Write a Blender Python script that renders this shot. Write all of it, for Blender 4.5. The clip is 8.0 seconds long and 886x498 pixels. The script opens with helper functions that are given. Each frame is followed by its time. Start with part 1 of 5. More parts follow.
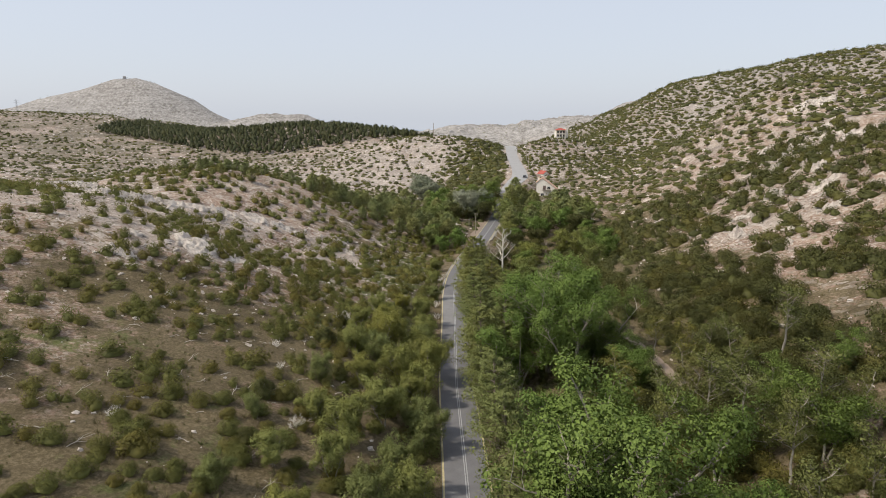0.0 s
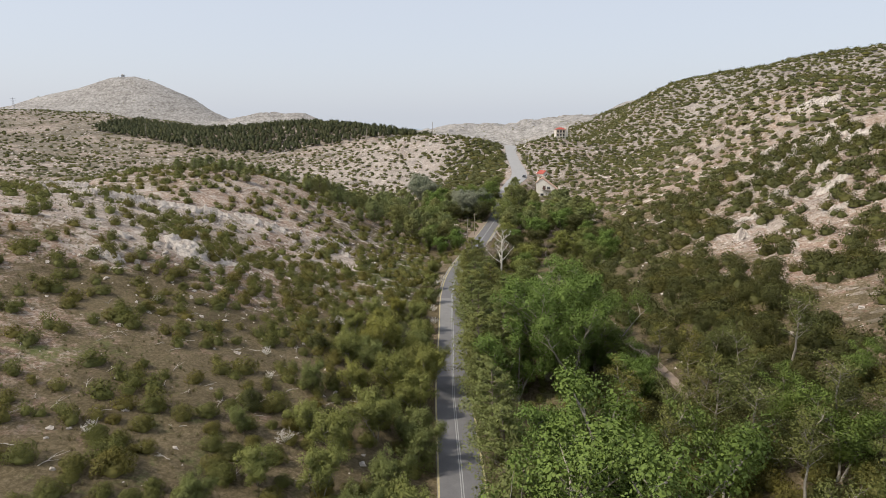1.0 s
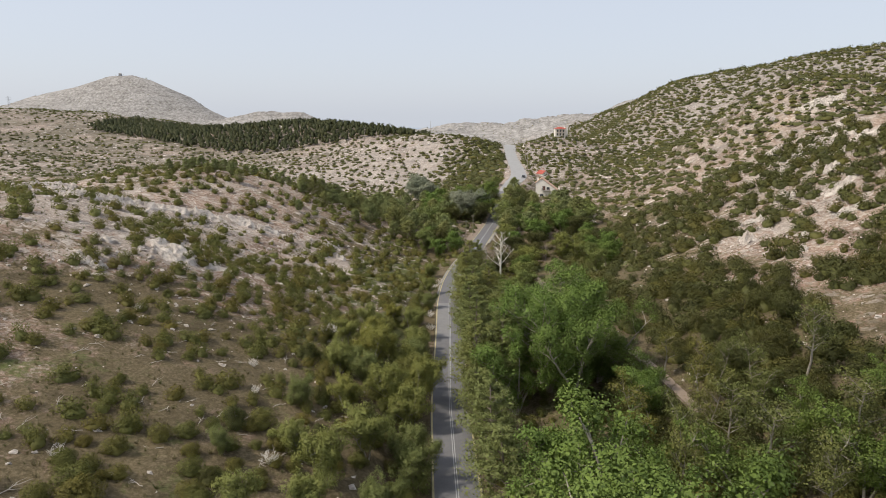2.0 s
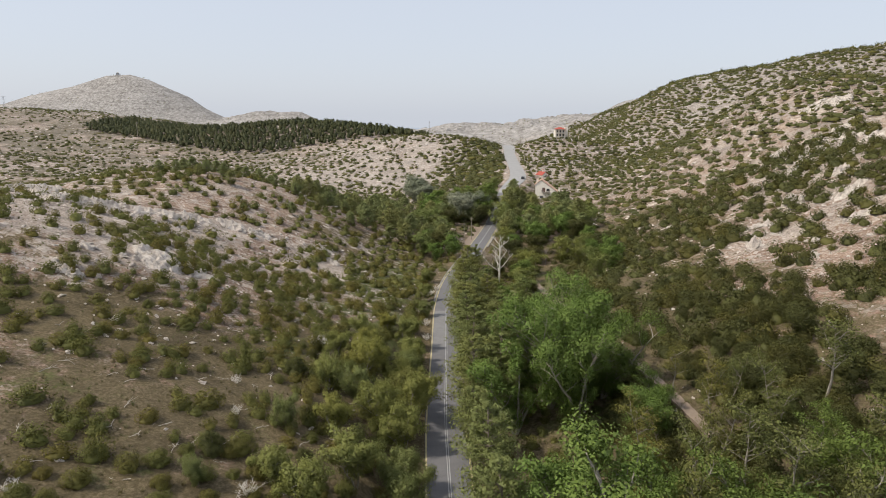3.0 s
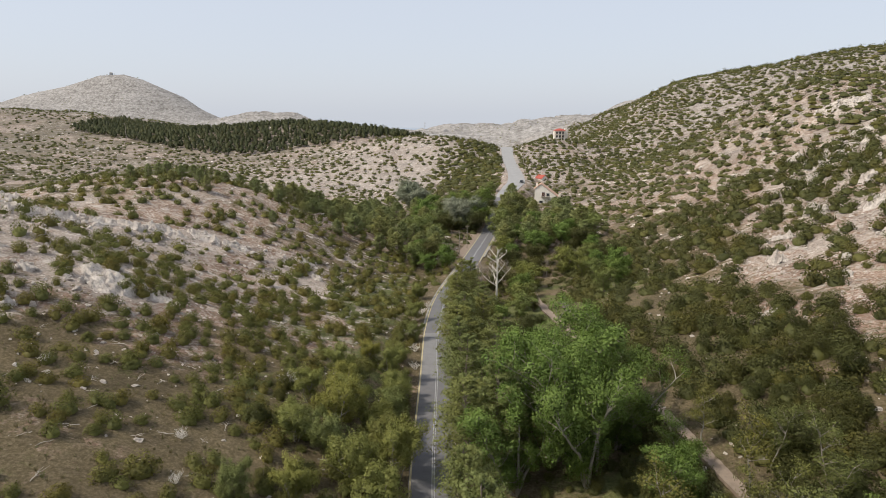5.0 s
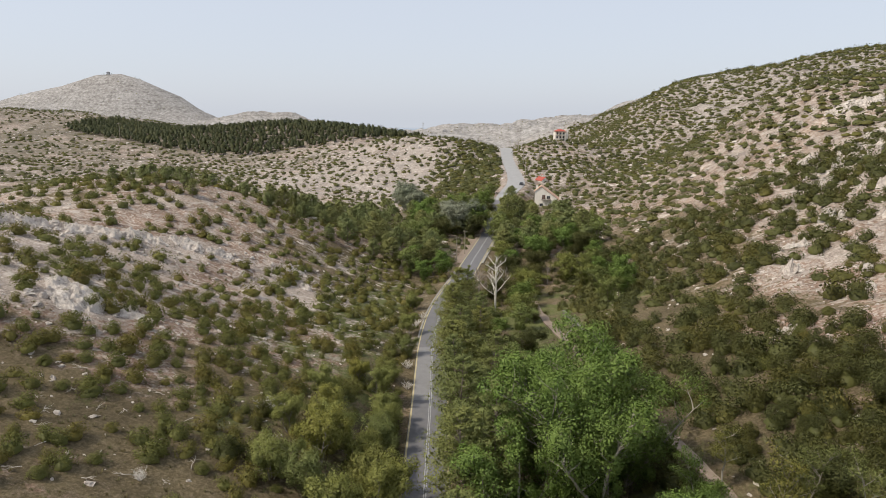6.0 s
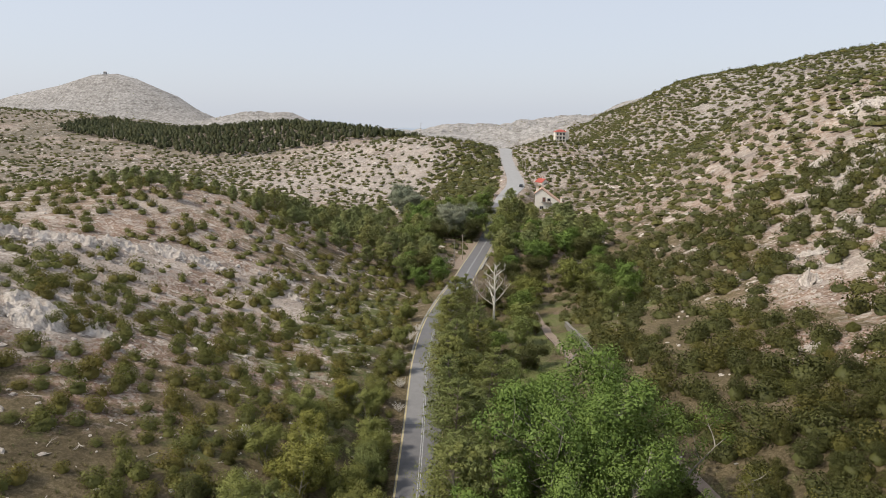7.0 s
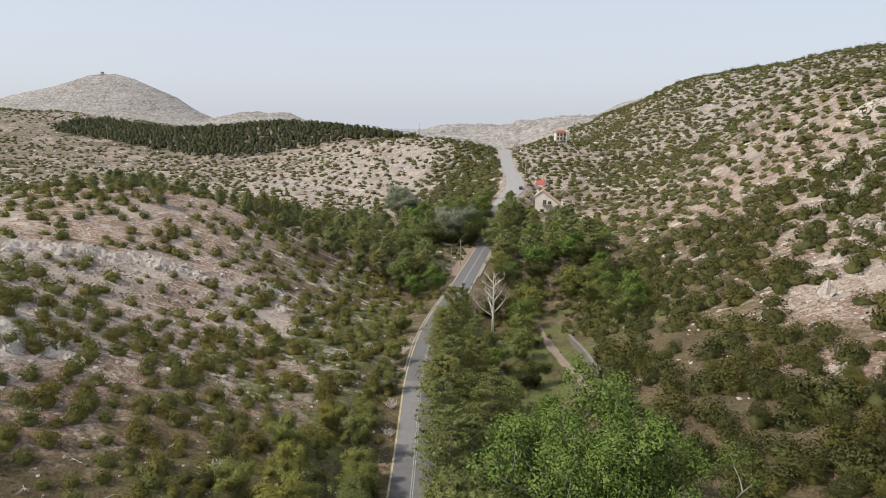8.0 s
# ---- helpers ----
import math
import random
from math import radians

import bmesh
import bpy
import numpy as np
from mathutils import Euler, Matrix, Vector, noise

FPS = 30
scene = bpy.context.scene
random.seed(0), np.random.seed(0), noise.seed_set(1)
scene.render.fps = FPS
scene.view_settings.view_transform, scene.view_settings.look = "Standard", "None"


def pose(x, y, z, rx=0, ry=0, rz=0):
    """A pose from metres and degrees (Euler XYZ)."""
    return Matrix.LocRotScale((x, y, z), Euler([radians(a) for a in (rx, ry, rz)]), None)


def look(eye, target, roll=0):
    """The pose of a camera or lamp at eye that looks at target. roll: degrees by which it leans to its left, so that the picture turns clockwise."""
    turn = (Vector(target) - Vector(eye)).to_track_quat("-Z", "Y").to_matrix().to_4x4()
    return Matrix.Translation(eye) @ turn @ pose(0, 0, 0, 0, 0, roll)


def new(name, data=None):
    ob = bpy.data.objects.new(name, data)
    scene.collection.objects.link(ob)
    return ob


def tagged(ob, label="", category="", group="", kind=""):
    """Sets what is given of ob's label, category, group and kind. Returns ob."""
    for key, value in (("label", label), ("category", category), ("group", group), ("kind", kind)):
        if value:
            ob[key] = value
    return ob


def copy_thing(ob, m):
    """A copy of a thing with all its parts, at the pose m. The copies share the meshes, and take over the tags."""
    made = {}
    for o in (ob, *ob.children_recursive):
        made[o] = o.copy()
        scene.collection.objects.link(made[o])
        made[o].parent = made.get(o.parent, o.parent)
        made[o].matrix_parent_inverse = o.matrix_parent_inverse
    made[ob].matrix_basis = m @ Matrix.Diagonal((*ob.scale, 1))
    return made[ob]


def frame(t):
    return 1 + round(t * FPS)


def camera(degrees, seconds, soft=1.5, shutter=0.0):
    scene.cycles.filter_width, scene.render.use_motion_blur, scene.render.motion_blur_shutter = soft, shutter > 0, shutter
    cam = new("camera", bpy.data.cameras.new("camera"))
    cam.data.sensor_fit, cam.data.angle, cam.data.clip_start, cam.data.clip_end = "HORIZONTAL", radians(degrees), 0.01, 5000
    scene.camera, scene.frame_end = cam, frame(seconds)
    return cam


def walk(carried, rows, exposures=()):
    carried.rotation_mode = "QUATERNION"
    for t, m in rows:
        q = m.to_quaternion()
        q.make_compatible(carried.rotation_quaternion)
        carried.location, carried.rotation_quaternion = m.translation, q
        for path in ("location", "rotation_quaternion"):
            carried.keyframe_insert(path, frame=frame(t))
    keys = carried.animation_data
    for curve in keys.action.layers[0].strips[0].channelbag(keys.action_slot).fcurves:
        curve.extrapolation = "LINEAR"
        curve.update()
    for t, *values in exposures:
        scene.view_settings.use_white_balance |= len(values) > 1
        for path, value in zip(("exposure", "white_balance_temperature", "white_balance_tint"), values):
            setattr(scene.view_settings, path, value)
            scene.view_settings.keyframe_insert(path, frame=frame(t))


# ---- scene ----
cam = camera(70.0, 8.0, soft=0.55)
PATH = [
    (0, (0.0, 0.0, 48.52), (-0.208, 1.949, 48.12), -0.2),
    (0.5, (0.103, 1.848, 48.494), (-0.104, 3.796, 48.093), -0.2),
    (1, (0.061, 4.128, 48.583), (-0.145, 6.076, 48.18), -0.1),
    (1.5, (-0.002, 6.69, 48.612), (-0.206, 8.638, 48.207), -0.1),
    (3, (-0.057, 15.714, 48.888), (-0.257, 17.662, 48.482), -0.0),
    (3.5, (-0.09, 19.319, 48.991), (-0.288, 21.267, 48.585), 0.0),
    (4, (-0.062, 23.181, 49.114), (-0.259, 25.129, 48.708), 0.0),
    (4.5, (-0.113, 27.256, 49.211), (-0.308, 29.204, 48.806), 0.0),
    (6, (-0.068, 40.565, 49.549), (-0.26, 42.514, 49.144), 0.1),
    (6.5, (-0.124, 45.021, 49.663), (-0.315, 46.97, 49.257), 0.1),
    (7, (-0.063, 49.412, 49.704), (-0.253, 51.361, 49.299), 0.1),
    (7.5, (-0.043, 53.73, 49.77), (-0.232, 55.679, 49.366), 0.1),
    (8, (0.0, 58.079, 49.789), (-0.189, 60.028, 49.385), 0.1),
]
walk(cam, [(t, look(eye, target, roll)) for t, eye, target, roll in PATH])

# ---------------------------------------------------------------- light
SUN_EL, SUN_AZ = radians(50), radians(247)        # azimuth clockwise from +y: behind and to the left
world = bpy.data.worlds.new("sky")
scene.world = world
world.use_nodes = True
wn, wl = world.node_tree.nodes, world.node_tree.links
sky = wn.new("ShaderNodeTexSky")
sky.sky_type, sky.sun_disc = "NISHITA", False
sky.sun_elevation, sky.sun_rotation = SUN_EL, SUN_AZ
sky.altitude, sky.air_density, sky.dust_density, sky.ozone_density = 600, 1.0, 4.0, 1.5
haze = wn.new("ShaderNodeMix")
haze.data_type = "RGBA"
haze.inputs["Factor"].default_value = 0.72
haze.inputs["B"].default_value = (5.9, 6.25, 6.95, 1)     # thin even high cloud
wl.new(sky.outputs["Color"], haze.inputs["A"])
wl.new(haze.outputs["Result"], wn["Background"].inputs["Color"])
wn["Background"].inputs["Strength"].default_value = 0.110
sun_data = bpy.data.lights.new("sun", "SUN")
sun_data.energy, sun_data.angle, sun_data.color = 3.05, radians(1.5), (1.0, 0.92, 0.79)
sun = new("sun", sun_data)
to_sun = Vector((math.sin(SUN_AZ) * math.cos(SUN_EL), math.cos(SUN_AZ) * math.cos(SUN_EL), math.sin(SUN_EL)))
sun.matrix_world = look((0, 0, 400), Vector((0, 0, 400)) - to_sun)
scene.view_settings.exposure = 0.25


# ---------------------------------------------------------------- materials
def material(name, rough=0.8, spec=0.3):
    """A node material and its principled shader."""
    m = bpy.data.materials.new(name)
    m.use_nodes = True
    b = m.node_tree.nodes["Principled BSDF"]
    b.inputs["Roughness"].default_value = rough
    b.inputs["Specular IOR Level"].default_value = spec
    return m, b


def node(m, kind, **values):
    n = m.node_tree.nodes.new(kind)
    for key, value in values.items():
        n.inputs[key].default_value = value
    return n


def link(m, a, b):
    m.node_tree.links.new(a, b)


def noise_tex(m, scale, detail=4.0, rough=0.55, coords=None):
    n = node(m, "ShaderNodeTexNoise", Scale=scale, Detail=detail, Roughness=rough)
    if coords is None:
        coords = m.node_tree.nodes.new("ShaderNodeTexCoord").outputs["Object"]
    link(m, coords, n.inputs["Vector"])
    return n.outputs["Fac"]


def ramp(m, fac, *stops):
    """A colour ramp of (place, rgb)."""
    n = m.node_tree.nodes.new("ShaderNodeValToRGB")
    e = n.color_ramp.elements
    while len(e) < len(stops):
        e.new(0.5)
    for k, (at, rgb) in enumerate(stops):
        e[k].position, e[k].color = at, (*rgb, 1)
    link(m, fac, n.inputs["Fac"])
    return n.outputs["Color"]


def mix(m, fac, a, b, how="MIX"):
    n = m.node_tree.nodes.new("ShaderNodeMix")
    n.data_type, n.blend_type = "RGBA", how
    for key, value in (("Factor", fac), ("A", a), ("B", b)):
        if isinstance(value, (int, float)):
            n.inputs[key].default_value = value
        elif isinstance(value, tuple):
            n.inputs[key].default_value = (*value, 1)
        else:
            link(m, value, n.inputs[key])
    return n.outputs["Result"]


def bump(m, b, fac, strength, distance):
    n = node(m, "ShaderNodeBump", Strength=strength, Distance=distance)
    link(m, fac, n.inputs["Height"])
    link(m, n.outputs["Normal"], b.inputs["Normal"])


def ground_material():
    """Red-brown soil, dry and green grass, limestone scree and bare rock by the cover of the ground."""
    m, b = material("dry_ground", 0.95, 0.1)
    split = m.node_tree.nodes.new("ShaderNodeSeparateColor")
    attr = m.node_tree.nodes.new("ShaderNodeAttribute")
    attr.attribute_name = "cover"
    link(m, attr.outputs["Color"], split.inputs["Color"])
    fine, mid, big = noise_tex(m, 2.2, 8, 0.75), noise_tex(m, 0.4, 9, 0.78), noise_tex(m, 0.07, 10, 0.82)
    soil = ramp(m, fine, (0.32, (0.115, 0.078, 0.056)), (0.5, (0.275, 0.196, 0.142)), (0.68, (0.47, 0.368, 0.290)))
    red = ramp(m, fine, (0.3, (0.16, 0.094, 0.066)), (0.55, (0.33, 0.222, 0.166)), (0.72, (0.52, 0.42, 0.35)))
    grass = ramp(m, fine, (0.3, (0.078, 0.062, 0.032)), (0.5, (0.152, 0.120, 0.070)), (0.72, (0.28, 0.222, 0.148)))
    rock = ramp(m, fine, (0.30, (0.140, 0.110, 0.090)), (0.46, (0.360, 0.298, 0.250)), (0.70, (0.66, 0.580, 0.505)))
    col = mix(m, ramp(m, mid, (0.42, (0, 0, 0)), (0.58, (1, 1, 1))), soil, mix(m, 0.5, soil, red))
    col = mix(m, split.outputs["Blue"], col, red)
    cells = node(m, "ShaderNodeTexVoronoi", Scale=2.1, Randomness=1.0)
    where = m.node_tree.nodes.new("ShaderNodeTexCoord")
    link(m, where.outputs["Object"], cells.inputs["Vector"])
    pick = m.node_tree.nodes.new("ShaderNodeSeparateColor")
    link(m, cells.outputs["Color"], pick.inputs["Color"])
    rubble = ramp(m, pick.outputs["Green"], (0.0, (0.30, 0.245, 0.20)), (1.0, (0.68, 0.60, 0.525)))
    few = mix(m, 1.0, ramp(m, pick.outputs["Red"], (0.54, (0, 0, 0)), (0.58, (1, 1, 1))), ramp(m, mid, (0.40, (0.15, 0.15, 0.15)), (0.55, (0.9, 0.9, 0.9))), "MULTIPLY")
    col = mix(m, few, col, rubble)

    slabs = node(m, "ShaderNodeTexVoronoi", Scale=0.55, Randomness=1.0)
    squash = node(m, "ShaderNodeMapping", Scale=(0.7, 1.5, 1.0))
    link(m, where.outputs["Object"], squash.inputs["Vector"])
    wavy = mix(m, 0.12, squash.outputs["Vector"], node(m, "ShaderNodeTexNoise", Scale=1.2, Detail=4.0).outputs["Color"], "ADD")
    link(m, wavy, slabs.inputs["Vector"])
    odd = m.node_tree.nodes.new("ShaderNodeSeparateColor")
    link(m, slabs.outputs["Color"], odd.inputs["Color"])
    slab = mix(m, 0.5, ramp(m, odd.outputs["Green"], (0.0, (0.34, 0.29, 0.245)), (1.0, (0.74, 0.67, 0.595))), rock)
    where_slab = mix(m, 1.0, ramp(m, odd.outputs["Red"], (0.66, (0, 0, 0)), (0.70, (1, 1, 1))), ramp(m, mid, (0.44, (0.0, 0.0, 0.0)), (0.54, (1, 1, 1))), "MULTIPLY")

    def masked(channel, tex, hard):
        n = m.node_tree.nodes.new("ShaderNodeMath")
        n.operation = "ADD"
        link(m, channel, n.inputs[0])
        link(m, tex, n.inputs[1])
        return ramp(m, n.outputs[0], (0.94 - hard, (0, 0, 0)), (1.04 + hard, (1, 1, 1)))

    col = mix(m, masked(split.outputs["Green"], mid, 0.06), col, grass)
    meadow = m.node_tree.nodes.new("ShaderNodeAttribute")
    meadow.attribute_name = "meadow"
    sward = ramp(m, fine, (0.3, (0.070, 0.078, 0.026)), (0.5, (0.135, 0.146, 0.055)), (0.72, (0.24, 0.235, 0.115)))
    col = mix(m, masked(meadow.outputs["Fac"], mid, 0.10), col, sward)
    broad = m.node_tree.nodes.new("ShaderNodeMix")
    broad.inputs["Factor"].default_value = 0.45
    link(m, noise_tex(m, 0.75, 7, 0.72), broad.inputs["A"])
    link(m, noise_tex(m, 0.10, 7, 0.7), broad.inputs["B"])
    col = mix(m, masked(split.outputs["Red"], broad.outputs["Result"], 0.02), col, rock)
    col = mix(m, mix(m, 1.0, where_slab, ramp(m, split.outputs["Red"], (0.25, (0, 0, 0)), (0.42, (1, 1, 1))), "MULTIPLY"), col, slab)
    col = mix(m, 0.75, col, mix(m, 1.0, col, ramp(m, big, (0.36, (0.40, 0.40, 0.41)), (0.5, (0.84, 0.84, 0.84)), (0.64, (1.16, 1.15, 1.13))), "MULTIPLY"))
    # the rock colour turns greyer further off
    far_grey = m.node_tree.nodes.new("ShaderNodeAttribute")
    far_grey.attribute_name = "weathering"
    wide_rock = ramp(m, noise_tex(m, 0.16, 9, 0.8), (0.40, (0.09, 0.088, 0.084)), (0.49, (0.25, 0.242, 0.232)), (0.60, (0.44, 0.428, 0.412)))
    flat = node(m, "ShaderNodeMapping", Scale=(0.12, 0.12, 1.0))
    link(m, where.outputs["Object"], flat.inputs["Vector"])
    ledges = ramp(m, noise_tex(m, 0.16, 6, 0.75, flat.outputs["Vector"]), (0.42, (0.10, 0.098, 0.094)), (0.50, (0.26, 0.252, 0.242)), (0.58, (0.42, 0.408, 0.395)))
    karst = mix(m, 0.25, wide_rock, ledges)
    col = mix(m, far_grey.outputs["Fac"], col, mix(m, 0.1, karst, col))
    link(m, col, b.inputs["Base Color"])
    bump(m, b, fine, 0.9, 0.35)
    return m


def plain(name, rgb, rough=0.8, scale=3.0, spread=0.25, spec=0.3, strength=0.3):
    """A painted, cast or rolled surface, mottled at two scales."""
    m, b = material(name, rough, spec)
    dark, light = tuple(c * (1 - spread) for c in rgb), tuple(min(1, c * (1 + spread)) for c in rgb)
    a, z = noise_tex(m, scale, 5, 0.6), noise_tex(m, scale * 9, 4, 0.6)
    col = mix(m, 0.4, ramp(m, a, (0.3, dark), (0.7, light)), ramp(m, z, (0.3, dark), (0.7, light)))
    link(m, col, b.inputs["Base Color"])
    bump(m, b, z, strength, 0.02)
    return m


M_GROUND = ground_material()
M_ASPHALT = plain("asphalt", (0.150, 0.146, 0.150), 0.85, 0.5, 0.16)
M_WORN_ASPHALT = plain("worn_asphalt", (0.21, 0.205, 0.205), 0.85, 0.6, 0.14)
M_YELLOW = plain("yellow_road_paint", (0.44, 0.375, 0.21), 0.7, 1.2, 0.3)
M_WHITE = plain("white_road_paint", (0.31, 0.31, 0.31), 0.7, 1.2, 0.35)
M_CONCRETE = plain("weathered_concrete", (0.30, 0.28, 0.25), 0.9, 1.0, 0.25)
M_SEA = plain("hazy_sea", (0.24, 0.30, 0.36), 0.35, 0.002, 0.1)


# ---------------------------------------------------------------- mesh helpers
class Geo:
    """Collects vertices and faces in arrays and turns them into one mesh."""

    def __init__(self):
        self.verts, self.quads, self.tris, self.tint, self.norms, self.count = [], [], [], [], [], 0

    def add(self, verts, quads=None, tris=None, tint=None, norms=None):
        verts = np.asarray(verts, np.float32).reshape(-1, 3)
        self.norms.append(np.zeros_like(verts) if norms is None else np.asarray(norms, np.float32).reshape(-1, 3))
        if quads is not None and len(quads):
            self.quads.append(np.asarray(quads, np.int32).reshape(-1, 4) + self.count)
        if tris is not None and len(tris):
            self.tris.append(np.asarray(tris, np.int32).reshape(-1, 3) + self.count)
        if tint is not None:
            self.tint.append(np.broadcast_to(np.asarray(tint, np.float32), (len(verts),)))
        self.verts.append(verts)
        self.count += len(verts)
        return self

    def mesh(self, name, mat, smooth=False):
        v = np.concatenate(self.verts)
        q = np.concatenate(self.quads) if self.quads else np.zeros((0, 4), np.int32)
        t = np.concatenate(self.tris) if self.tris else np.zeros((0, 3), np.int32)
        me = bpy.data.meshes.new(name)
        me.vertices.add(len(v))
        me.vertices.foreach_set("co", v.ravel())
        me.loops.add(q.size + t.size)
        me.loops.foreach_set("vertex_index", np.concatenate([q.ravel(), t.ravel()]))
        me.polygons.add(len(q) + len(t))
        starts = np.concatenate([np.arange(len(q)) * 4, q.size + np.arange(len(t)) * 3])
        me.polygons.foreach_set("loop_start", starts.astype(np.int32))
        norms = np.concatenate(self.norms)
        me.polygons.foreach_set("use_smooth", np.full(len(q) + len(t), bool(smooth or norms.any())))
        if self.tint:
            a = me.attributes.new("tint", "FLOAT", "POINT")
            a.data.foreach_set("value", np.concatenate(self.tint))
        me.update(calc_edges=True)
        me.materials.append(mat)
        if norms.any():
            me.normals_split_custom_set_from_vertices(norms)
        return me


def part(name, geo, mat, parent=None, label="", smooth=False):
    """Links what is collected as one mesh object under a thing or a part."""
    ob = new(name, geo.mesh(name, mat, smooth) if isinstance(geo, Geo) else geo)
    if parent is not None:
        ob.parent = parent
    return tagged(ob, label)


def box_geo(geo, x0, y0, z0, x1, y1, z1, m=None, cut=0.0):
    """A box, its upright corners cut by so much."""
    c = cut
    ring = [(x0 + c, y0), (x1 - c, y0), (x1, y0 + c), (x1, y1 - c), (x1 - c, y1), (x0 + c, y1), (x0, y1 - c), (x0, y0 + c)] if c else [(x0, y0), (x1, y0), (x1, y1), (x0, y1)]
    n = len(ring)
    v = np.array([(x, y, z0) for x, y in ring] + [(x, y, z1) for x, y in ring], float)
    if m is not None:
        v = v @ np.array(m.to_3x3()).T + np.array(m.translation)
    quads = [(k, (k + 1) % n, n + (k + 1) % n, n + k) for k in range(n)]
    tris = [(n, n + k, n + k + 1) for k in range(1, n - 1)] + [(0, k + 1, k) for k in range(1, n - 1)]
    return geo.add(v, quads, tris)


def prism_geo(geo, outline, y0, y1, m=None):
    """An outline in x and z, convex, drawn out from y0 to y1."""
    n = len(outline)
    v = np.array([(x, y0, z) for x, z in outline] + [(x, y1, z) for x, z in outline], float)
    if m is not None:
        v = v @ np.array(m.to_3x3()).T + np.array(m.translation)
    quads = [(k, (k + 1) % n, n + (k + 1) % n, n + k) for k in range(n)]
    tris = [(n, n + k + 1, n + k) for k in range(1, n - 1)] + [(0, k, k + 1) for k in range(1, n - 1)]
    return geo.add(v, quads, tris)


def tube_geo(geo, path, radii, sides=6):
    """A tapered tube along a path."""
    path, radii = np.asarray(path, float), np.asarray(radii, float)
    ahead = np.gradient(path, axis=0)
    ahead /= np.linalg.norm(ahead, axis=1)[:, None] + 1e-9
    side = np.cross(ahead, (0.31, 0.87, 0.38))
    side /= np.linalg.norm(side, axis=1)[:, None] + 1e-9
    up = np.cross(side, ahead)
    a = np.arange(sides) * 2 * np.pi / sides
    ring = np.cos(a)[None, :, None] * side[:, None] + np.sin(a)[None, :, None] * up[:, None]
    v = path[:, None] + ring * radii[:, None, None]
    k, s = np.meshgrid(np.arange(len(path) - 1), np.arange(sides), indexing="ij")
    n = (s + 1) % sides
    q = np.stack([k * sides + s, k * sides + n, (k + 1) * sides + n, (k + 1) * sides + s], -1).reshape(-1, 4)
    return geo.add(v, q)


def hashed(ix, iy, seed):
    h = (ix.astype(np.int64) * 374761393 + iy.astype(np.int64) * 668265263 + seed * 974711) & 0xFFFFFFFF
    h = ((h ^ (h >> 13)) * 1274126177) & 0xFFFFFFFF
    return ((h ^ (h >> 16)) & 0xFFFF) / 65535.0


def value_noise(x, y, seed=0):
    ix, iy = np.floor(x), np.floor(y)
    fx, fy = x - ix, y - iy
    fx, fy = fx * fx * (3 - 2 * fx), fy * fy * (3 - 2 * fy)
    a, b, c, d = (hashed(ix + i, iy + j, seed) for j in (0, 1) for i in (0, 1))
    return (a * (1 - fx) + b * fx) * (1 - fy) + (c * (1 - fx) + d * fx) * fy


def fbm(x, y, size, seed=0, octaves=4, gain=0.5):
    """Layered noise in -1 to 1 with features of that size in metres."""
    x, y = np.asarray(x, float) / size, np.asarray(y, float) / size
    out, amp, total = 0, 1.0, 0
    for k in range(octaves):
        out = out + amp * (value_noise(x + 17 * k, y - 9 * k, seed + k) * 2 - 1)
        total += amp
        amp *= gain
        x, y = x * 2.03, y * 2.03
    return out / total


def spot(x, y, cx, cy, sx, sy, turn=0.0):
    """A soft patch: 1 in its middle, towards 0 outside."""
    c, s = math.cos(turn), math.sin(turn)
    dx, dy = x - cx, y - cy
    return np.exp(-0.5 * (((c * dx + s * dy) / sx) ** 2 + ((-s * dx + c * dy) / sy) ** 2))


# ---------------------------------------------------------------- the lie of the land
# hills: middle x, y, height, half widths, turn
NEAR_HILLS = [
    (-167, 121, 25.7, 123, 50, -0.57),
    (-158, 50, 4.4, 31, 57, 0.22),
    (-124, 227, 21.2, 47, 51, -0.05),
    (-76, 135, 4.0, 31, 22, -0.11),
    (142, 293, 50.9, 50, 175, -0.22),
    (14, 46, -10.7, 22, 57, 0.24),
    (144, 380, 19.0, 47, 50, 0.00),
    (85, 169, -4.9, 39, 22, -0.46),
    (-100, 180, 6.7, 28, 35, -0.15),
    (9, 226, -5.5, 36, 23, 0.74),
]
# spurs and hollows on the near slopes
SPURS = [
    (-165, 165, -1.0, 26, 26), (-165, 200, -1.2, 26, 26), (-165, 235, 0.5, 26, 26), (-135, 200, -1.4, 26, 26),
    (-135, 235, 2.1, 26, 26), (-105, 130, 1.8, 26, 26), (-105, 200, -4.0, 26, 26), (-105, 235, 3.4, 26, 26),
    (-75, 130, 0.5, 26, 26), (-75, 200, -1.8, 26, 26), (-75, 235, 5.7, 26, 26), (-50, 190, 1.1, 20, 22),
    (-50, 225, -2.8, 20, 22), (-60, 110, -0.5, 20, 20), (64, 270, 2.1, 22, 26), (84, 205, -4.5, 14, 20),
    (112, 245, -3.4, 18, 24), (75, 160, -1.4, 14, 20),
]
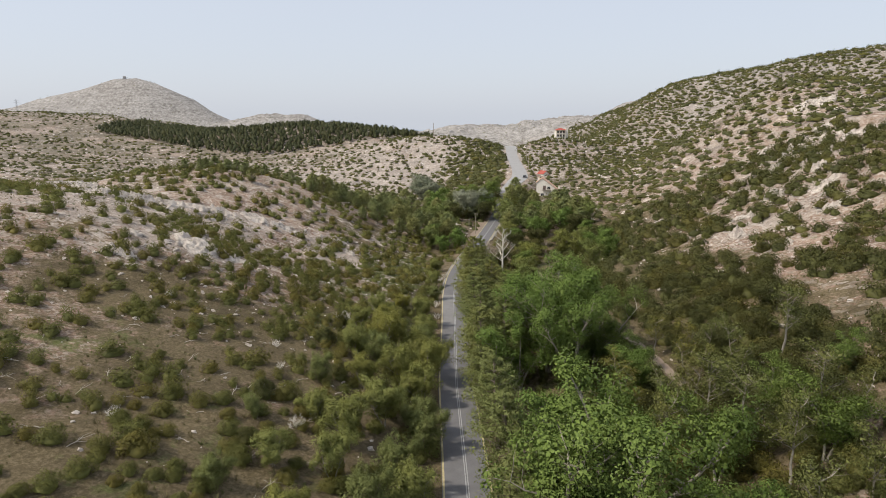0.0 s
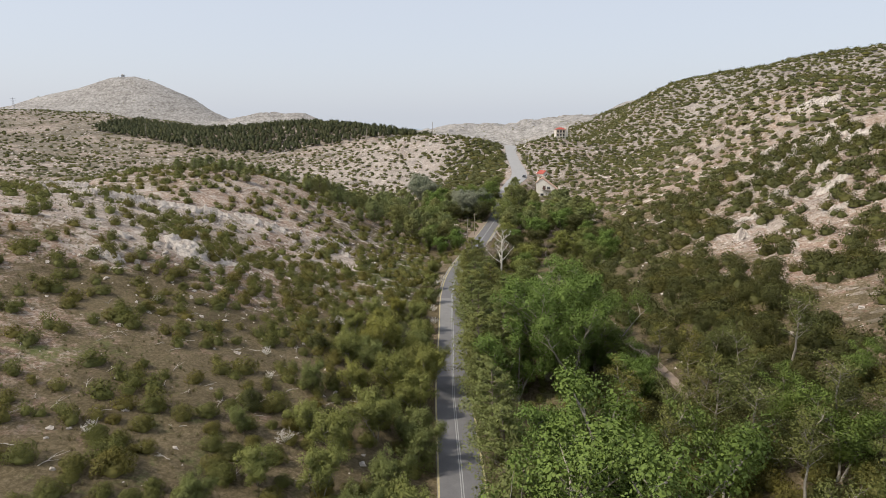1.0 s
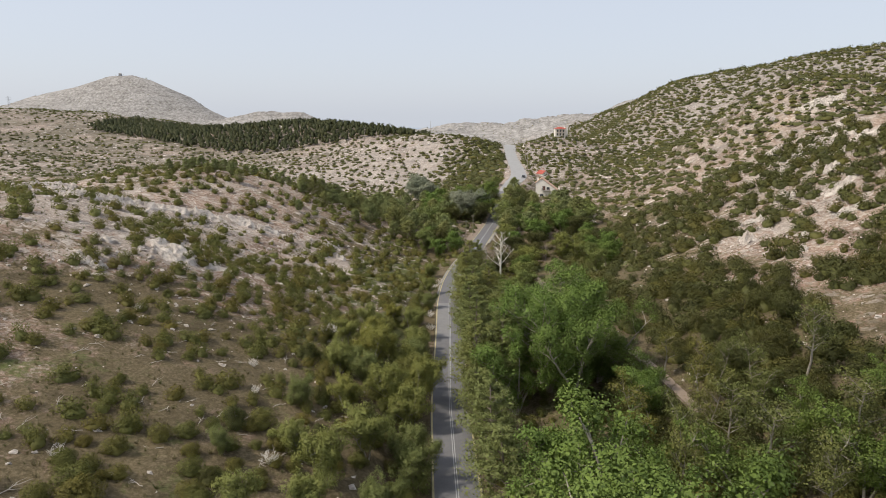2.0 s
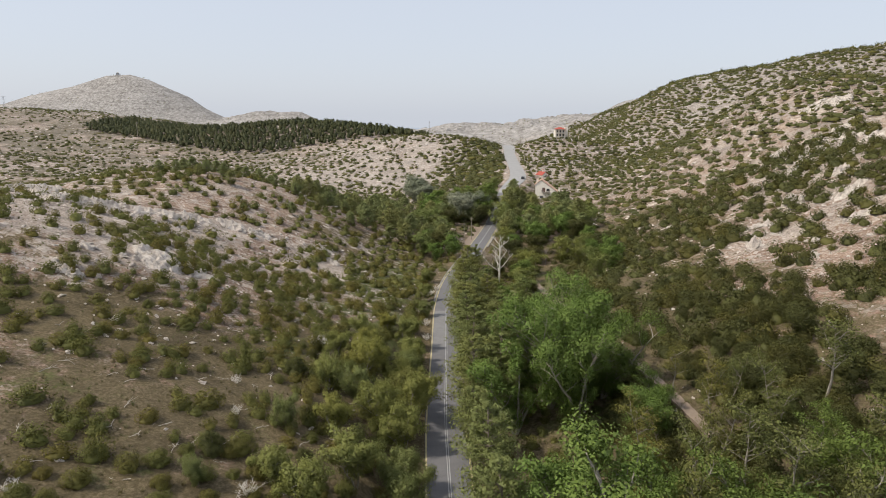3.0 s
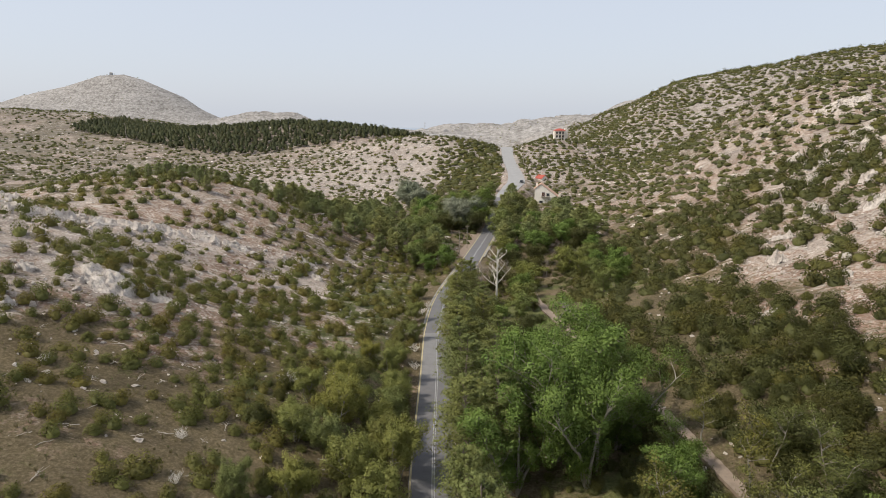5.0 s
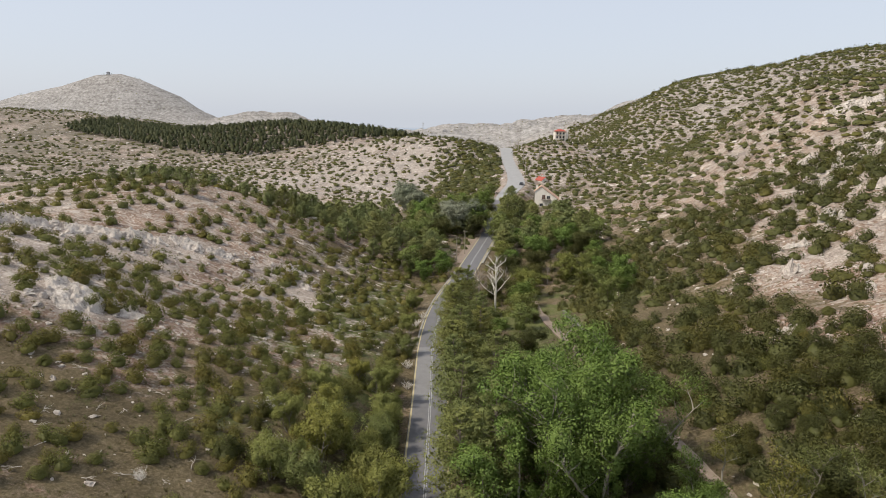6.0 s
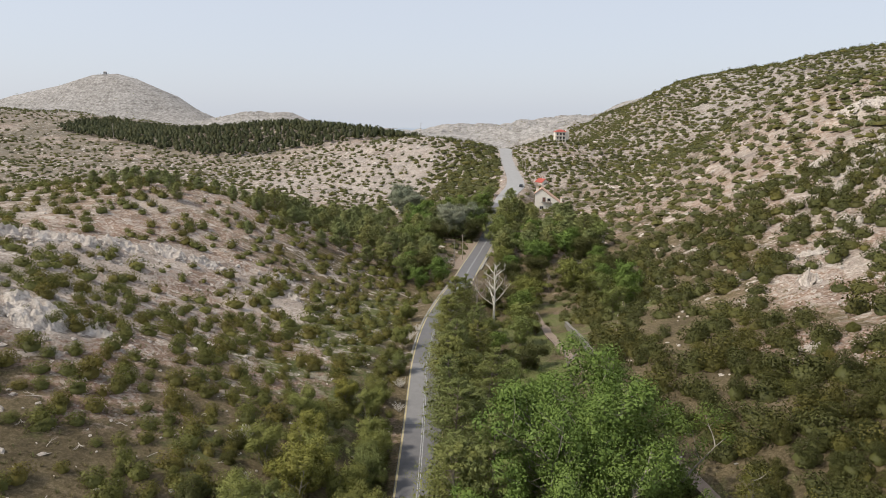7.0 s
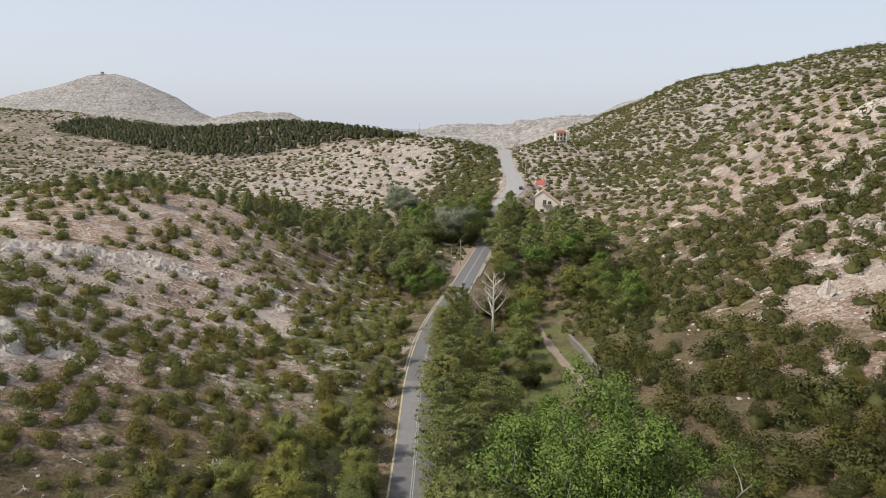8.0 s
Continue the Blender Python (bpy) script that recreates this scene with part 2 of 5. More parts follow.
FAR_HILLS = [
    (329, 508, 114.3, 93, 420, 0.38),
    (-63, 549, 29.8, 59, 45, -0.28),
    (-179, 655, 31.5, 111, 45, -0.14),
    (-604, 788, 42.6, 207, 161, -0.02),
    (-917, 1502, 125.7, 148, 90, -0.03),
    (-1141, 1515, 26.3, 68, 174, 0.14),
    (-410, 1145, 47.4, 115, 50, -0.06),
    (128, 621, 29.5, 45, 109, -0.24),
    (-123, 1343, 22.4, 67, 208, -0.22),
    (199, 1315, 54.4, 171, 140, 0.01),
    (306, 1566, 98.9, 93, 140, 0.00),
    (15, 454, 17.1, 45, 69, -0.16),
    (-1383, 1522, 40.1, 131, 192, -0.04),
]
# the road's middle line: x, y, z, half width
ROAD = [
    (14.2, -90, 0, 3.4), (8.4, -40.0, 0.0, 3.4),
    (2.5, 10, 0, 3.4), (-1.6, 45, 0, 3.4), (-4.8, 75, 0, 3.4), (-7.6, 97, 0, 3.4), (-9.7, 114, 0, 3.4), (-12.5, 144, 0, 3.4),
    (-14.0, 159, 0, 3.4), (-15.3, 173, 0, 3.4), (-16.0, 190, 0, 3.4), (-15.8, 204, 0, 3.4), (-14.6, 220, 0, 3.4), (-12.9, 236, 0, 3.4),
    (-11.0, 260, 0, 3.5), (-8.6, 286, 0.3, 3.5), (-5.0, 312, 3.5, 3.5), (-3.5, 345, 8.6, 3.4), (2.2, 370, 12.6, 4.6),
    (5.6, 390, 14.4, 4.9), (5.2, 420, 16.6, 4.4), (3.2, 450, 18.8, 4.1), (0.6, 495, 22.5, 4.1), (0.3, 530, 25.2, 4.6), (-1.5, 570, 25.6, 4.8), (-6, 640, 22, 4.8),
]


def spline(points, step=1.0):
    """A smooth line through the points, in even steps."""
    p = np.array(points, float)
    p = np.concatenate([[2 * p[0] - p[1]], p, [2 * p[-1] - p[-2]]])
    out = []
    for k in range(1, len(p) - 2):
        n = max(2, int(np.linalg.norm(p[k + 1, :3] - p[k, :3]) / step))
        t = (np.arange(n) / n)[:, None]
        a, b, c, d = p[k - 1 : k + 3]
        out.append(0.5 * (2 * b + (c - a) * t + (2 * a - 5 * b + 4 * c - d) * t**2 + (3 * b - a - 3 * c + d) * t**3))
    return np.concatenate(out + [p[-2:-1]])


ROAD_LINE = spline(ROAD, 1.0)


def near_line(x, y, line):
    """The distance to a line's nearest point, and that point's number."""
    x, y = np.asarray(x, float).ravel(), np.asarray(y, float).ravel()
    far, at = np.full(len(x), 1e9), np.zeros(len(x), int)
    lo, hi = line[:, :2].min(0) - 30, line[:, :2].max(0) + 30
    inside = np.nonzero((x > lo[0]) & (x < hi[0]) & (y > lo[1]) & (y < hi[1]))[0]
    for some in np.array_split(inside, max(1, len(inside) // 4000)):
        d = (x[some, None] - line[None, :, 0]) ** 2 + (y[some, None] - line[None, :, 1]) ** 2
        at[some] = d.argmin(1)
        far[some] = np.sqrt(d.min(1))
    return far, at


TRACK = [(9.5, 224), (10.8, 208), (12.2, 192), (14.0, 177), (15.6, 167), (17.2, 159), (19.0, 151), (22.0, 134), (25.5, 122), (30, 100)]
TRACK_LINE = spline([(x, y, 0.0, 1.2) for x, y in TRACK], 1.0)


def off_track(x, y, gap):
    return near_line(x, y, TRACK_LINE)[0] > gap


def land(x, y):
    """The smooth height of the land, before small relief."""
    x, y = np.asarray(x, float), np.asarray(y, float)
    h = -1.51 + -3.32 * np.clip(x, -1500, 1000) / 100 + -8.04 * np.clip(y - 700, 0, 1500) / 1000
    for cx, cy, a, sx, sy, r in NEAR_HILLS + FAR_HILLS:
        h = h + a * spot(x, y, cx, cy, sx, sy, r)
    for cx, cy, a, sx, sy in SPURS:
        h = h + a * spot(x, y, cx, cy, sx, sy)
    h = h + 12.0 * spot(x, y, 42, 524, 24, 22)
    # the slopes go on rising out of sight
    h = h + 45 * spot(x, y, 290, 120, 80, 170) + 30 * spot(x, y, -330, 60, 80, 110)
    return h - 40 * np.clip((y - 1750) / 600, 0, 1)


def rockiness(x, y):
    """How bare the limestone lies, 0 to 1."""
    r = 0.85 * spot(x, y, -128, 178, 16, 6, -0.73) + 1.0 * spot(x, y, -99, 171, 13, 5, 0.6) + 0.9 * spot(x, y, -80, 188, 13, 4.5, 0.6)
    r = r + 1.1 * spot(x, y, -71, 137, 9, 5, 0.1) + 0.6 * spot(x, y, -77, 119, 8, 5) + 0.5 * spot(x, y, -55, 197, 6, 10) + 0.5 * spot(x, y, -104, 150, 20, 10, 0.4)
    r = r + 0.45 * spot(x, y, 104, 240, 26, 34) + 0.6 * spot(x, y, 66, 188, 12, 8) + 0.25 * spot(x, y, 90, 190, 22, 30) + 0.5 * spot(x, y, 150, 330, 60, 80)
    r = r + 0.55 * spot(x, y, -90, 470, 70, 60) + 0.6 * spot(x, y, 220, 600, 110, 160)
    r = r + 0.8 * np.clip((y - 800) / 200, 0, 1)
    return np.clip(r, 0, 1)


def relief(x, y):
    """Small unevenness: more of it where the rock is bare."""
    r, far = rockiness(x, y), np.clip((y - 260) / 300, 0, 1)
    z = 0.35 * fbm(x, y, 7, 3) + (0.8 + 0.8 * far) * fbm(x, y, 32, 8)
    crag, vast = 1 - np.abs(fbm(x, y, 5, 21, 5, 0.6)), np.clip((y - 750) / 200, 0, 1)
    z = z + vast * 12 * ((1 - np.abs(fbm(x, y, 70, 25, 3, 0.6))) ** 2 - 0.6)
    return z + r * (1.5 + 2.0 * far) * (1 - vast) * (crag**3 - 0.35) + far * 2.5 * fbm(x, y, 110, 5, 4)


def ground_z(x, y):
    """The height of the ground, flattened along the road."""
    x, y = np.asarray(x, float), np.asarray(y, float)
    z = (land(x, y) + relief(x, y)).ravel()
    d, at = near_line(x, y, ROAD_LINE)
    w = np.clip((d - ROAD_LINE[at, 3] - 1.2) / 8.0, 0, 1)
    w = w * w * (3 - 2 * w)
    return (z * w + (ROAD_LINE[at, 2] - 0.12) * (1 - w)).reshape(x.shape)


def height(x, y):
    return float(ground_z(np.array([x]), np.array([y]))[0])


def grid_lines(*runs):
    """Numbers from run to run: (from, to, step, growth)."""
    out = []
    for a, b, step, growth in runs:
        while a < b:
            out.append(a)
            a += step
            step *= growth
    return np.array(out)


def build_ground():
    right = grid_lines((116, 420, 5, 1.0), (420, 3600, 12, 1.09))
    left = -grid_lines((141, 460, 5, 1.0), (460, 3600, 12, 1.09))[::-1]
    xs = np.concatenate([left, np.arange(-140, 116, 1.0), right])
    ys = np.concatenate([grid_lines((-300, 30, 12, 1.0)), np.arange(36, 256, 1.0), grid_lines((256, 420, 2.5, 1.0), (420, 800, 6, 1.0), (800, 1800, 12, 1.0), (1800, 4950, 60, 1.08))])
    x, y = np.meshgrid(xs, ys)
    z = ground_z(x, y)
    nx, ny = len(xs), len(ys)
    i, j = np.meshgrid(np.arange(nx - 1), np.arange(ny - 1))
    a = (j * nx + i).ravel()
    geo = Geo().add(np.stack([x, y, z], -1), np.stack([a, a + 1, a + nx + 1, a + nx], -1))
    me = geo.mesh("ground", M_GROUND, smooth=True)
    # cover: bare rock, grass, red soil
    r = rockiness(x, y)
    # right of x = 30, less rock and more grass darken the sun-facing slope
    rock = 0.35 - 0.05 * np.clip((x - 30) / 20, 0, 1) + 0.15 * spot(x, y, -100, 158, 42, 36) + 0.05 * spot(x, y, -70, 490, 90, 80) + np.where(y < 300, 0.26, 0.20) * r - 0.10 * spot(x, y, -420, 640, 170, 120) + 0.16 * fbm(x, y, 14, 31) + 0.10 * fbm(x, y, 5, 33) + 0.06 * np.clip((y - 260) / 200, 0, 1)
    grass = 0.36 + 0.10 * np.clip((x - 30) / 20, 0, 1) * np.clip((y - 140) / 30, 0, 1) * (y < 300) + 0.10 * np.clip((y - 280) / 80, 0, 1) + 0.34 * fbm(x, y, 18, 41) + 0.04 * spot(x, y, -420, 640, 170, 120) + 0.30 * spot(x, y, -46, 80, 30, 34) + 0.3 * spot(x, y, 12, 170, 22, 60) + 0.4 * spot(x, y, 20, 98, 16, 28) - 0.25 * r + 0.25 * spot(x, y, -30, 190, 14, 50)
    rock = rock - 0.45 * spot(x, y, -50, 80, 30, 36) - 0.3 * spot(x, y, 10, 150, 22, 90)
    red = 0.45 + 0.5 * fbm(x, y, 22, 51) + 0.7 * spot(x, y, 58, 112, 16, 36) + 0.4 * spot(x, y, -66, 124, 14, 10)
    red = red * np.clip(1.3 - y / 400, 0.1, 1)
    rgba = np.clip(np.stack([rock, grass, red, np.ones_like(red)], -1), 0, 1).astype(np.float32)
    attr = me.attributes.new("cover", "FLOAT_COLOR", "POINT")
    attr.data.foreach_set("color", rgba.ravel())
    lush = 0.75 * spot(x, y, 7, 192, 7, 26) + 0.35 * spot(x, y, -48, 84, 24, 20) + 0.6 * spot(x, y, 33, 216, 9, 24) + 0.5 * spot(x, y, -34, 175, 12, 40) + 0.35 * spot(x, y, 18, 95, 16, 30) + 0.45 * fbm(x, y, 11, 45)
    green = me.attributes.new("meadow", "FLOAT", "POINT")
    green.data.foreach_set("value", np.clip(lush, 0, 1).astype(np.float32).ravel())
    # greyer with distance, and on one ridge to the right
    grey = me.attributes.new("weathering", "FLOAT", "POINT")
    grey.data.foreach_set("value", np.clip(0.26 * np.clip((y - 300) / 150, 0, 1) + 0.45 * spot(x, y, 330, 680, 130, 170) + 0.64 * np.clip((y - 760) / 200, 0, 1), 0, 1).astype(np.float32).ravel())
    return tagged(new("ground", me), "dry limestone hillsides with red soil and grass", "ground", kind="structure")


def ribbon(line, a, b, lift, thick=0.0, keep=None):
    """A strip along a line, between offsets a and b to its right."""
    p = line if keep is None else line[keep]
    t = np.gradient(p[:, :2], axis=0)
    t /= np.linalg.norm(t, axis=1)[:, None]
    n = np.stack([t[:, 1], -t[:, 0]], -1)
    a, b = np.broadcast_to(a, len(p)), np.broadcast_to(b, len(p))
    cols = [np.concatenate([p[:, :2] + n * s[:, None], p[:, 2:3] + lift], 1) for s in (a, b)]
    if thick:
        cols = [cols[0] - (0, 0, thick), *cols, cols[1] - (0, 0, thick)]
    v = np.stack(cols, 1)
    m = len(cols)
    i, k = np.meshgrid(np.arange(len(p) - 1), np.arange(m - 1), indexing="ij")
    c = (i * m + k).ravel()
    return Geo().add(v, np.stack([c, c + 1, c + m + 1, c + m], -1))


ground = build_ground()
half = ROAD_LINE[:, 3]
road = tagged(part("road", ribbon(ROAD_LINE, -half, half, 0.06, 0.5), M_ASPHALT), "grey asphalt two-lane country road", "road", kind="structure")
yy = ROAD_LINE[:, 1]
marked = yy < 300
part("edge_line", ribbon(ROAD_LINE, -3.32, -3.04, 0.068, 0.0, marked), M_YELLOW, road, "faded yellow edge line")
part("edge_line", ribbon(ROAD_LINE, 3.04, 3.32, 0.068, 0.0, marked), M_YELLOW, road, "faded yellow edge line")
part("centre_line", ribbon(ROAD_LINE, -0.22, -0.08, 0.068, 0.0, marked), M_WHITE, road, "worn white centre line")
part("centre_line", ribbon(ROAD_LINE, 0.08, 0.22, 0.068, 0.0, marked), M_WHITE, road, "worn white centre line")
part("surface_patch", ribbon(ROAD_LINE, -3.02, -0.24, 0.064, 0.0, (yy > 144.5) & (yy < 172)), M_WORN_ASPHALT, road, "paler resurfaced strip of asphalt")

sea_geo = Geo().add([(-4900, 1900, -28), (4900, 1900, -28), (4900, 4990, -28), (-4900, 4990, -28)], [(0, 1, 2, 3)])
tagged(part("water", sea_geo, M_SEA), "hazy blue-grey sea on the horizon", "sea", kind="structure")
# ---------------------------------------------------------------- plants
def leaf_material(name, dark, light, odd, shared=False, thin=0.26):
    """Foliage: colour varies from leaf to leaf and from plant to plant."""
    m, b = material(name, 0.6, 0.25)
    geo_node = m.node_tree.nodes.new("ShaderNodeNewGeometry")
    col = ramp(m, geo_node.outputs["Random Per Island"], (0.0, tuple(0.62 * d + 0.38 * c for d, c in zip(dark, light))), (1.0, tuple(0.12 * d + 0.88 * c for d, c in zip(dark, light))))
    if shared:
        a = m.node_tree.nodes.new("ShaderNodeAttribute")
        a.attribute_name = "tint"
        who = a.outputs["Fac"]
    else:
        who = m.node_tree.nodes.new("ShaderNodeObjectInfo").outputs["Random"]
    col = mix(m, ramp(m, who, (0.45, (0, 0, 0)), (1.0, (0.85, 0.85, 0.85))), col, mix(m, 1.0, col, odd, "MULTIPLY"))
    link(m, col, b.inputs["Base Color"])
    t = m.node_tree.nodes.new("ShaderNodeBsdfTranslucent")
    link(m, col, t.inputs["Color"])
    both = node(m, "ShaderNodeMixShader", Fac=thin)
    link(m, b.outputs["BSDF"], both.inputs[1])
    link(m, t.outputs["BSDF"], both.inputs[2])
    link(m, both.outputs["Shader"], m.node_tree.nodes["Material Output"].inputs["Surface"])
    return m


OLIVE, BROWNISH = ((0.050, 0.055, 0.015), (0.200, 0.205, 0.054)), (1.2, 0.95, 0.8)
M_SHRUB = leaf_material("kermes_oak_leaves", *OLIVE, BROWNISH)
M_SHRUBS = leaf_material("shrub_leaves", *OLIVE, BROWNISH, True)
# shrub leaves in a darker tone, for the right slopes and far hills
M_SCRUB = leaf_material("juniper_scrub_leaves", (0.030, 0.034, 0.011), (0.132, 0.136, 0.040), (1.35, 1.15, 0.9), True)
# grove leaves set lighter: distance haze is worked into their colour
M_VALLEY = leaf_material("valley_leaves", (0.090, 0.115, 0.032), (0.250, 0.290, 0.085), (1.15, 1.0, 0.8), thin=0.22)
M_THIN = leaf_material("sparse_leaves", (0.070, 0.082, 0.024), (0.200, 0.215, 0.062), (1.2, 1.0, 0.7), thin=0.22)
M_POPLAR = leaf_material("poplar_leaves", (0.074, 0.124, 0.027), (0.210, 0.298, 0.066), (1.0, 0.9, 0.9), thin=0.26)
M_PINE = leaf_material("pine_needles", (0.098, 0.118, 0.036), (0.245, 0.270, 0.090), (1.15, 1.0, 0.8))
M_OAK = leaf_material("roadside_leaves", (0.118, 0.136, 0.040), (0.320, 0.335, 0.100), (1.15, 1.0, 0.7), thin=0.3)
M_JUNIPER = leaf_material("juniper_leaves", (0.026, 0.031, 0.010), (0.118, 0.124, 0.034), (1.3, 1.12, 0.9))
# needles lightened likewise, for the haze over the valley
M_DARK_PINE = leaf_material("black_pine_needles", (0.100, 0.124, 0.046), (0.290, 0.320, 0.125), (1.2, 1.05, 0.9), thin=0.25)
M_FOREST = leaf_material("forest_needles", (0.022, 0.028, 0.011), (0.074, 0.084, 0.032), (1.2, 1.05, 0.9), True)
M_SILVER = leaf_material("silver_leaves", (0.20, 0.215, 0.15), (0.36, 0.375, 0.27), (0.9, 0.95, 0.9))
M_BARK = plain("grey_bark", (0.20, 0.165, 0.13), 0.9, 4.0, 0.35)
M_PALE_BARK = plain("pale_bark", (0.29, 0.26, 0.215), 0.85, 4.0, 0.3)
M_DEAD = plain("bleached_wood", (0.62, 0.58, 0.52), 0.85, 5.0, 0.25)
M_DRIFT = plain("sun_greyed_wood", (0.40, 0.36, 0.31), 0.9, 5.0, 0.3)
M_TWIG = plain("dry_twigs", (0.30, 0.255, 0.215), 0.9, 5.0, 0.3)


def leaves_geo(geo, rng, centres, radii, per, size, up=0.35, shell=0.55, slim=0.55, tuft=0.0, heart=None):
    """Leaf-shaped faces round clump centres, thickest towards their skins. Their shading follows the clump and, from its heart, the whole plant."""
    c, r = np.repeat(np.asarray(centres, float), per, 0), np.repeat(np.asarray(radii, float), per, 0)
    n = len(c)
    d = rng.normal(size=(n, 3))
    d /= np.linalg.norm(d, axis=1)[:, None]
    at = c + d * r * (shell + (1 - shell) * rng.random((n, 1)) ** 0.5)
    normal = d * 0.7 + rng.normal(size=(n, 3)) * 0.55 + (0, 0, up)
    normal /= np.linalg.norm(normal, axis=1)[:, None]
    along = np.cross(normal, rng.normal(size=(n, 3))) + tuft * (d + (0, 0, 0.6))
    along -= normal * (along * normal).sum(1)[:, None]
    along /= np.linalg.norm(along, axis=1)[:, None] + 1e-9
    across = np.cross(normal, along)
    length = size * (0.65 + 0.7 * rng.random((n, 1)))
    a, b = along * length, across * length * slim
    droop = normal * length * 0.18
    v = np.stack([at - a * 0.5, at - b * 0.5 + droop * 0.6, at + a * 0.5 - droop, at + b * 0.5 + droop * 0.6], 1)
    soft = 0.55 * d + 0.26 * normal
    if heart is not None:
        out = at - np.asarray(heart, float)
        soft = soft + 0.75 * out / (np.linalg.norm(out, axis=1)[:, None] + 1e-9)
    soft /= np.linalg.norm(soft, axis=1)[:, None]
    return geo.add(v, np.arange(4 * n).reshape(-1, 4), norms=np.repeat(soft, 4, 0))


def dome_geo(geo, rng, wide, tall, rings=4, sides=8, jag=0.2, at=(0, 0), lift=0.0):
    """The dense inside of a shrub: a lumpy dome."""
    v, w = [], []
    for k in range(rings):
        f = k / rings
        for j in range(sides):
            a = 2 * np.pi * (j + 0.5 * (k % 2) + 0.25 * rng.normal()) / sides
            q = 1 + jag * rng.normal()
            r, z = math.cos(f * 1.5) * q * wide * (0.82 if k == 0 else 1), (math.sin(f * 1.5) * q) * tall
            v.append((at[0] + r * math.cos(a), at[1] + r * math.sin(a), z - 0.05 + lift))
            w.append((math.cos(a) * math.cos(f * 1.5), math.sin(a) * math.cos(f * 1.5), math.sin(f * 1.5) + 0.1))
    v.append((*at, tall + lift))
    w.append((0, 0, 1))
    k, j = np.meshgrid(np.arange(rings - 1), np.arange(sides), indexing="ij")
    n = (j + 1) % sides
    quads = np.stack([k * sides + j, k * sides + n, (k + 1) * sides + n, (k + 1) * sides + j], -1)
    j, last = np.arange(sides), (rings - 1) * sides
    tris = np.stack([last + j, last + (j + 1) % sides, np.full(sides, rings * sides)], -1)
    return geo.add(v, quads, tris, norms=w)


def shrub_geo(seed, lobes, per, leaf, tall=1.0, core=(4, 8, 0.10, 0.60), spray=0.5):
    """An evergreen shrub about 1 m in radius: a mound of leafy lobes round a dense inside."""
    rng = np.random.default_rng(seed)
    geo = Geo()
    k = np.arange(lobes)
    a, r = k * 2.4 + 0.5 * rng.normal(size=lobes), 0.70 * np.sqrt((k + 0.4) / lobes) * (0.85 + 0.3 * rng.random(lobes))
    c = np.stack([np.cos(a) * r, np.sin(a) * r, tall * (0.22 + 0.52 * (1 - (r / 0.75) ** 2) * (0.7 + 0.6 * rng.random(lobes)))], -1)
    wide = 1.35 / math.sqrt(lobes) * (0.75 + 0.5 * rng.random(lobes))
    size = np.stack([wide, wide, wide * (0.8 + 0.5 * rng.random(lobes))], -1)
    dome_geo(geo, rng, core[3], core[3] * 0.86 * tall, *core[:3])
    leaves_geo(geo, rng, c, size, per, leaf, up=0.45, shell=0.65, slim=0.5, tuft=spray, heart=(0, 0, 0.1))
    return geo


def bent(rng, start, way, length, n=5, sag=0.0, wander=0.12):
    """A crooked path from a start, for a limb."""
    way = np.asarray(way, float) / np.linalg.norm(way)
    p, out = np.asarray(start, float), [np.asarray(start, float)]
    for _ in range(n - 1):
        way = way + rng.normal(size=3) * wander + (0, 0, sag)
        way /= np.linalg.norm(way)
        p = p + way * length / (n - 1)
        out.append(p)
    return np.array(out)


def broadleaf(seed, tall, wide, stems, bare=0.22, twigs=5, lean=0.35, rise=0.06):
    """Stems, limbs and twigs of a broad-leaved tree, with the clumps at their ends."""
    rng = np.random.default_rng(seed)
    wood, clumps = Geo(), []
    thick = tall * 0.016
    for s in range(stems):
        turn = 2 * np.pi * (s + rng.random() * 0.7) / stems
        tilt = lean * (0.25 if stems == 1 else 1) * (0.5 + 0.7 * rng.random())
        way = (math.cos(turn) * tilt, math.sin(turn) * tilt, 1)
        top = tall * (0.78 + 0.22 * rng.random())
        path = bent(rng, (0.25 * math.cos(turn) * (stems > 1), 0.25 * math.sin(turn) * (stems > 1), -0.4), way, top, 9, rise)
        tube_geo(wood, path, np.linspace(thick, thick * 0.12, 9), 7)
        clumps.append(path[-1])
        for k in range(int(10 + 6 * rng.random())):
            f = bare + (0.97 - bare) * rng.random()
            i = f * 8
            base = path[int(i)] * (1 - i % 1) + path[min(8, int(i) + 1)] * (i % 1)
            a = rng.random() * 2 * np.pi
            reach = wide * 0.5 * (0.45 + 0.75 * rng.random()) * (1.1 - 0.75 * max(0, f - 0.45)) * (0.7 if f < bare + 0.1 else 1)
            limb = bent(rng, base, (math.cos(a), math.sin(a), 0.55 + 0.5 * rng.random()), reach, 6, 0.05, 0.16)
            tube_geo(wood, limb, np.linspace(thick * 0.36, thick * 0.07, 6), 5)
            clumps.append(limb[-1])
            for _ in range(twigs):
                j = rng.integers(2, 5)
                b = rng.random() * 2 * np.pi
                twig = bent(rng, limb[j], (math.cos(b), math.sin(b), 0.5), reach * (0.25 + 0.3 * rng.random()), 4, 0.05, 0.2)
                tube_geo(wood, twig, np.linspace(thick * 0.12, thick * 0.04, 4), 3)
                clumps.append(twig[-1])
    return rng, wood, np.array(clumps)


def thing(name, label, category, group=""):
    return tagged(new(name), label, category, group)


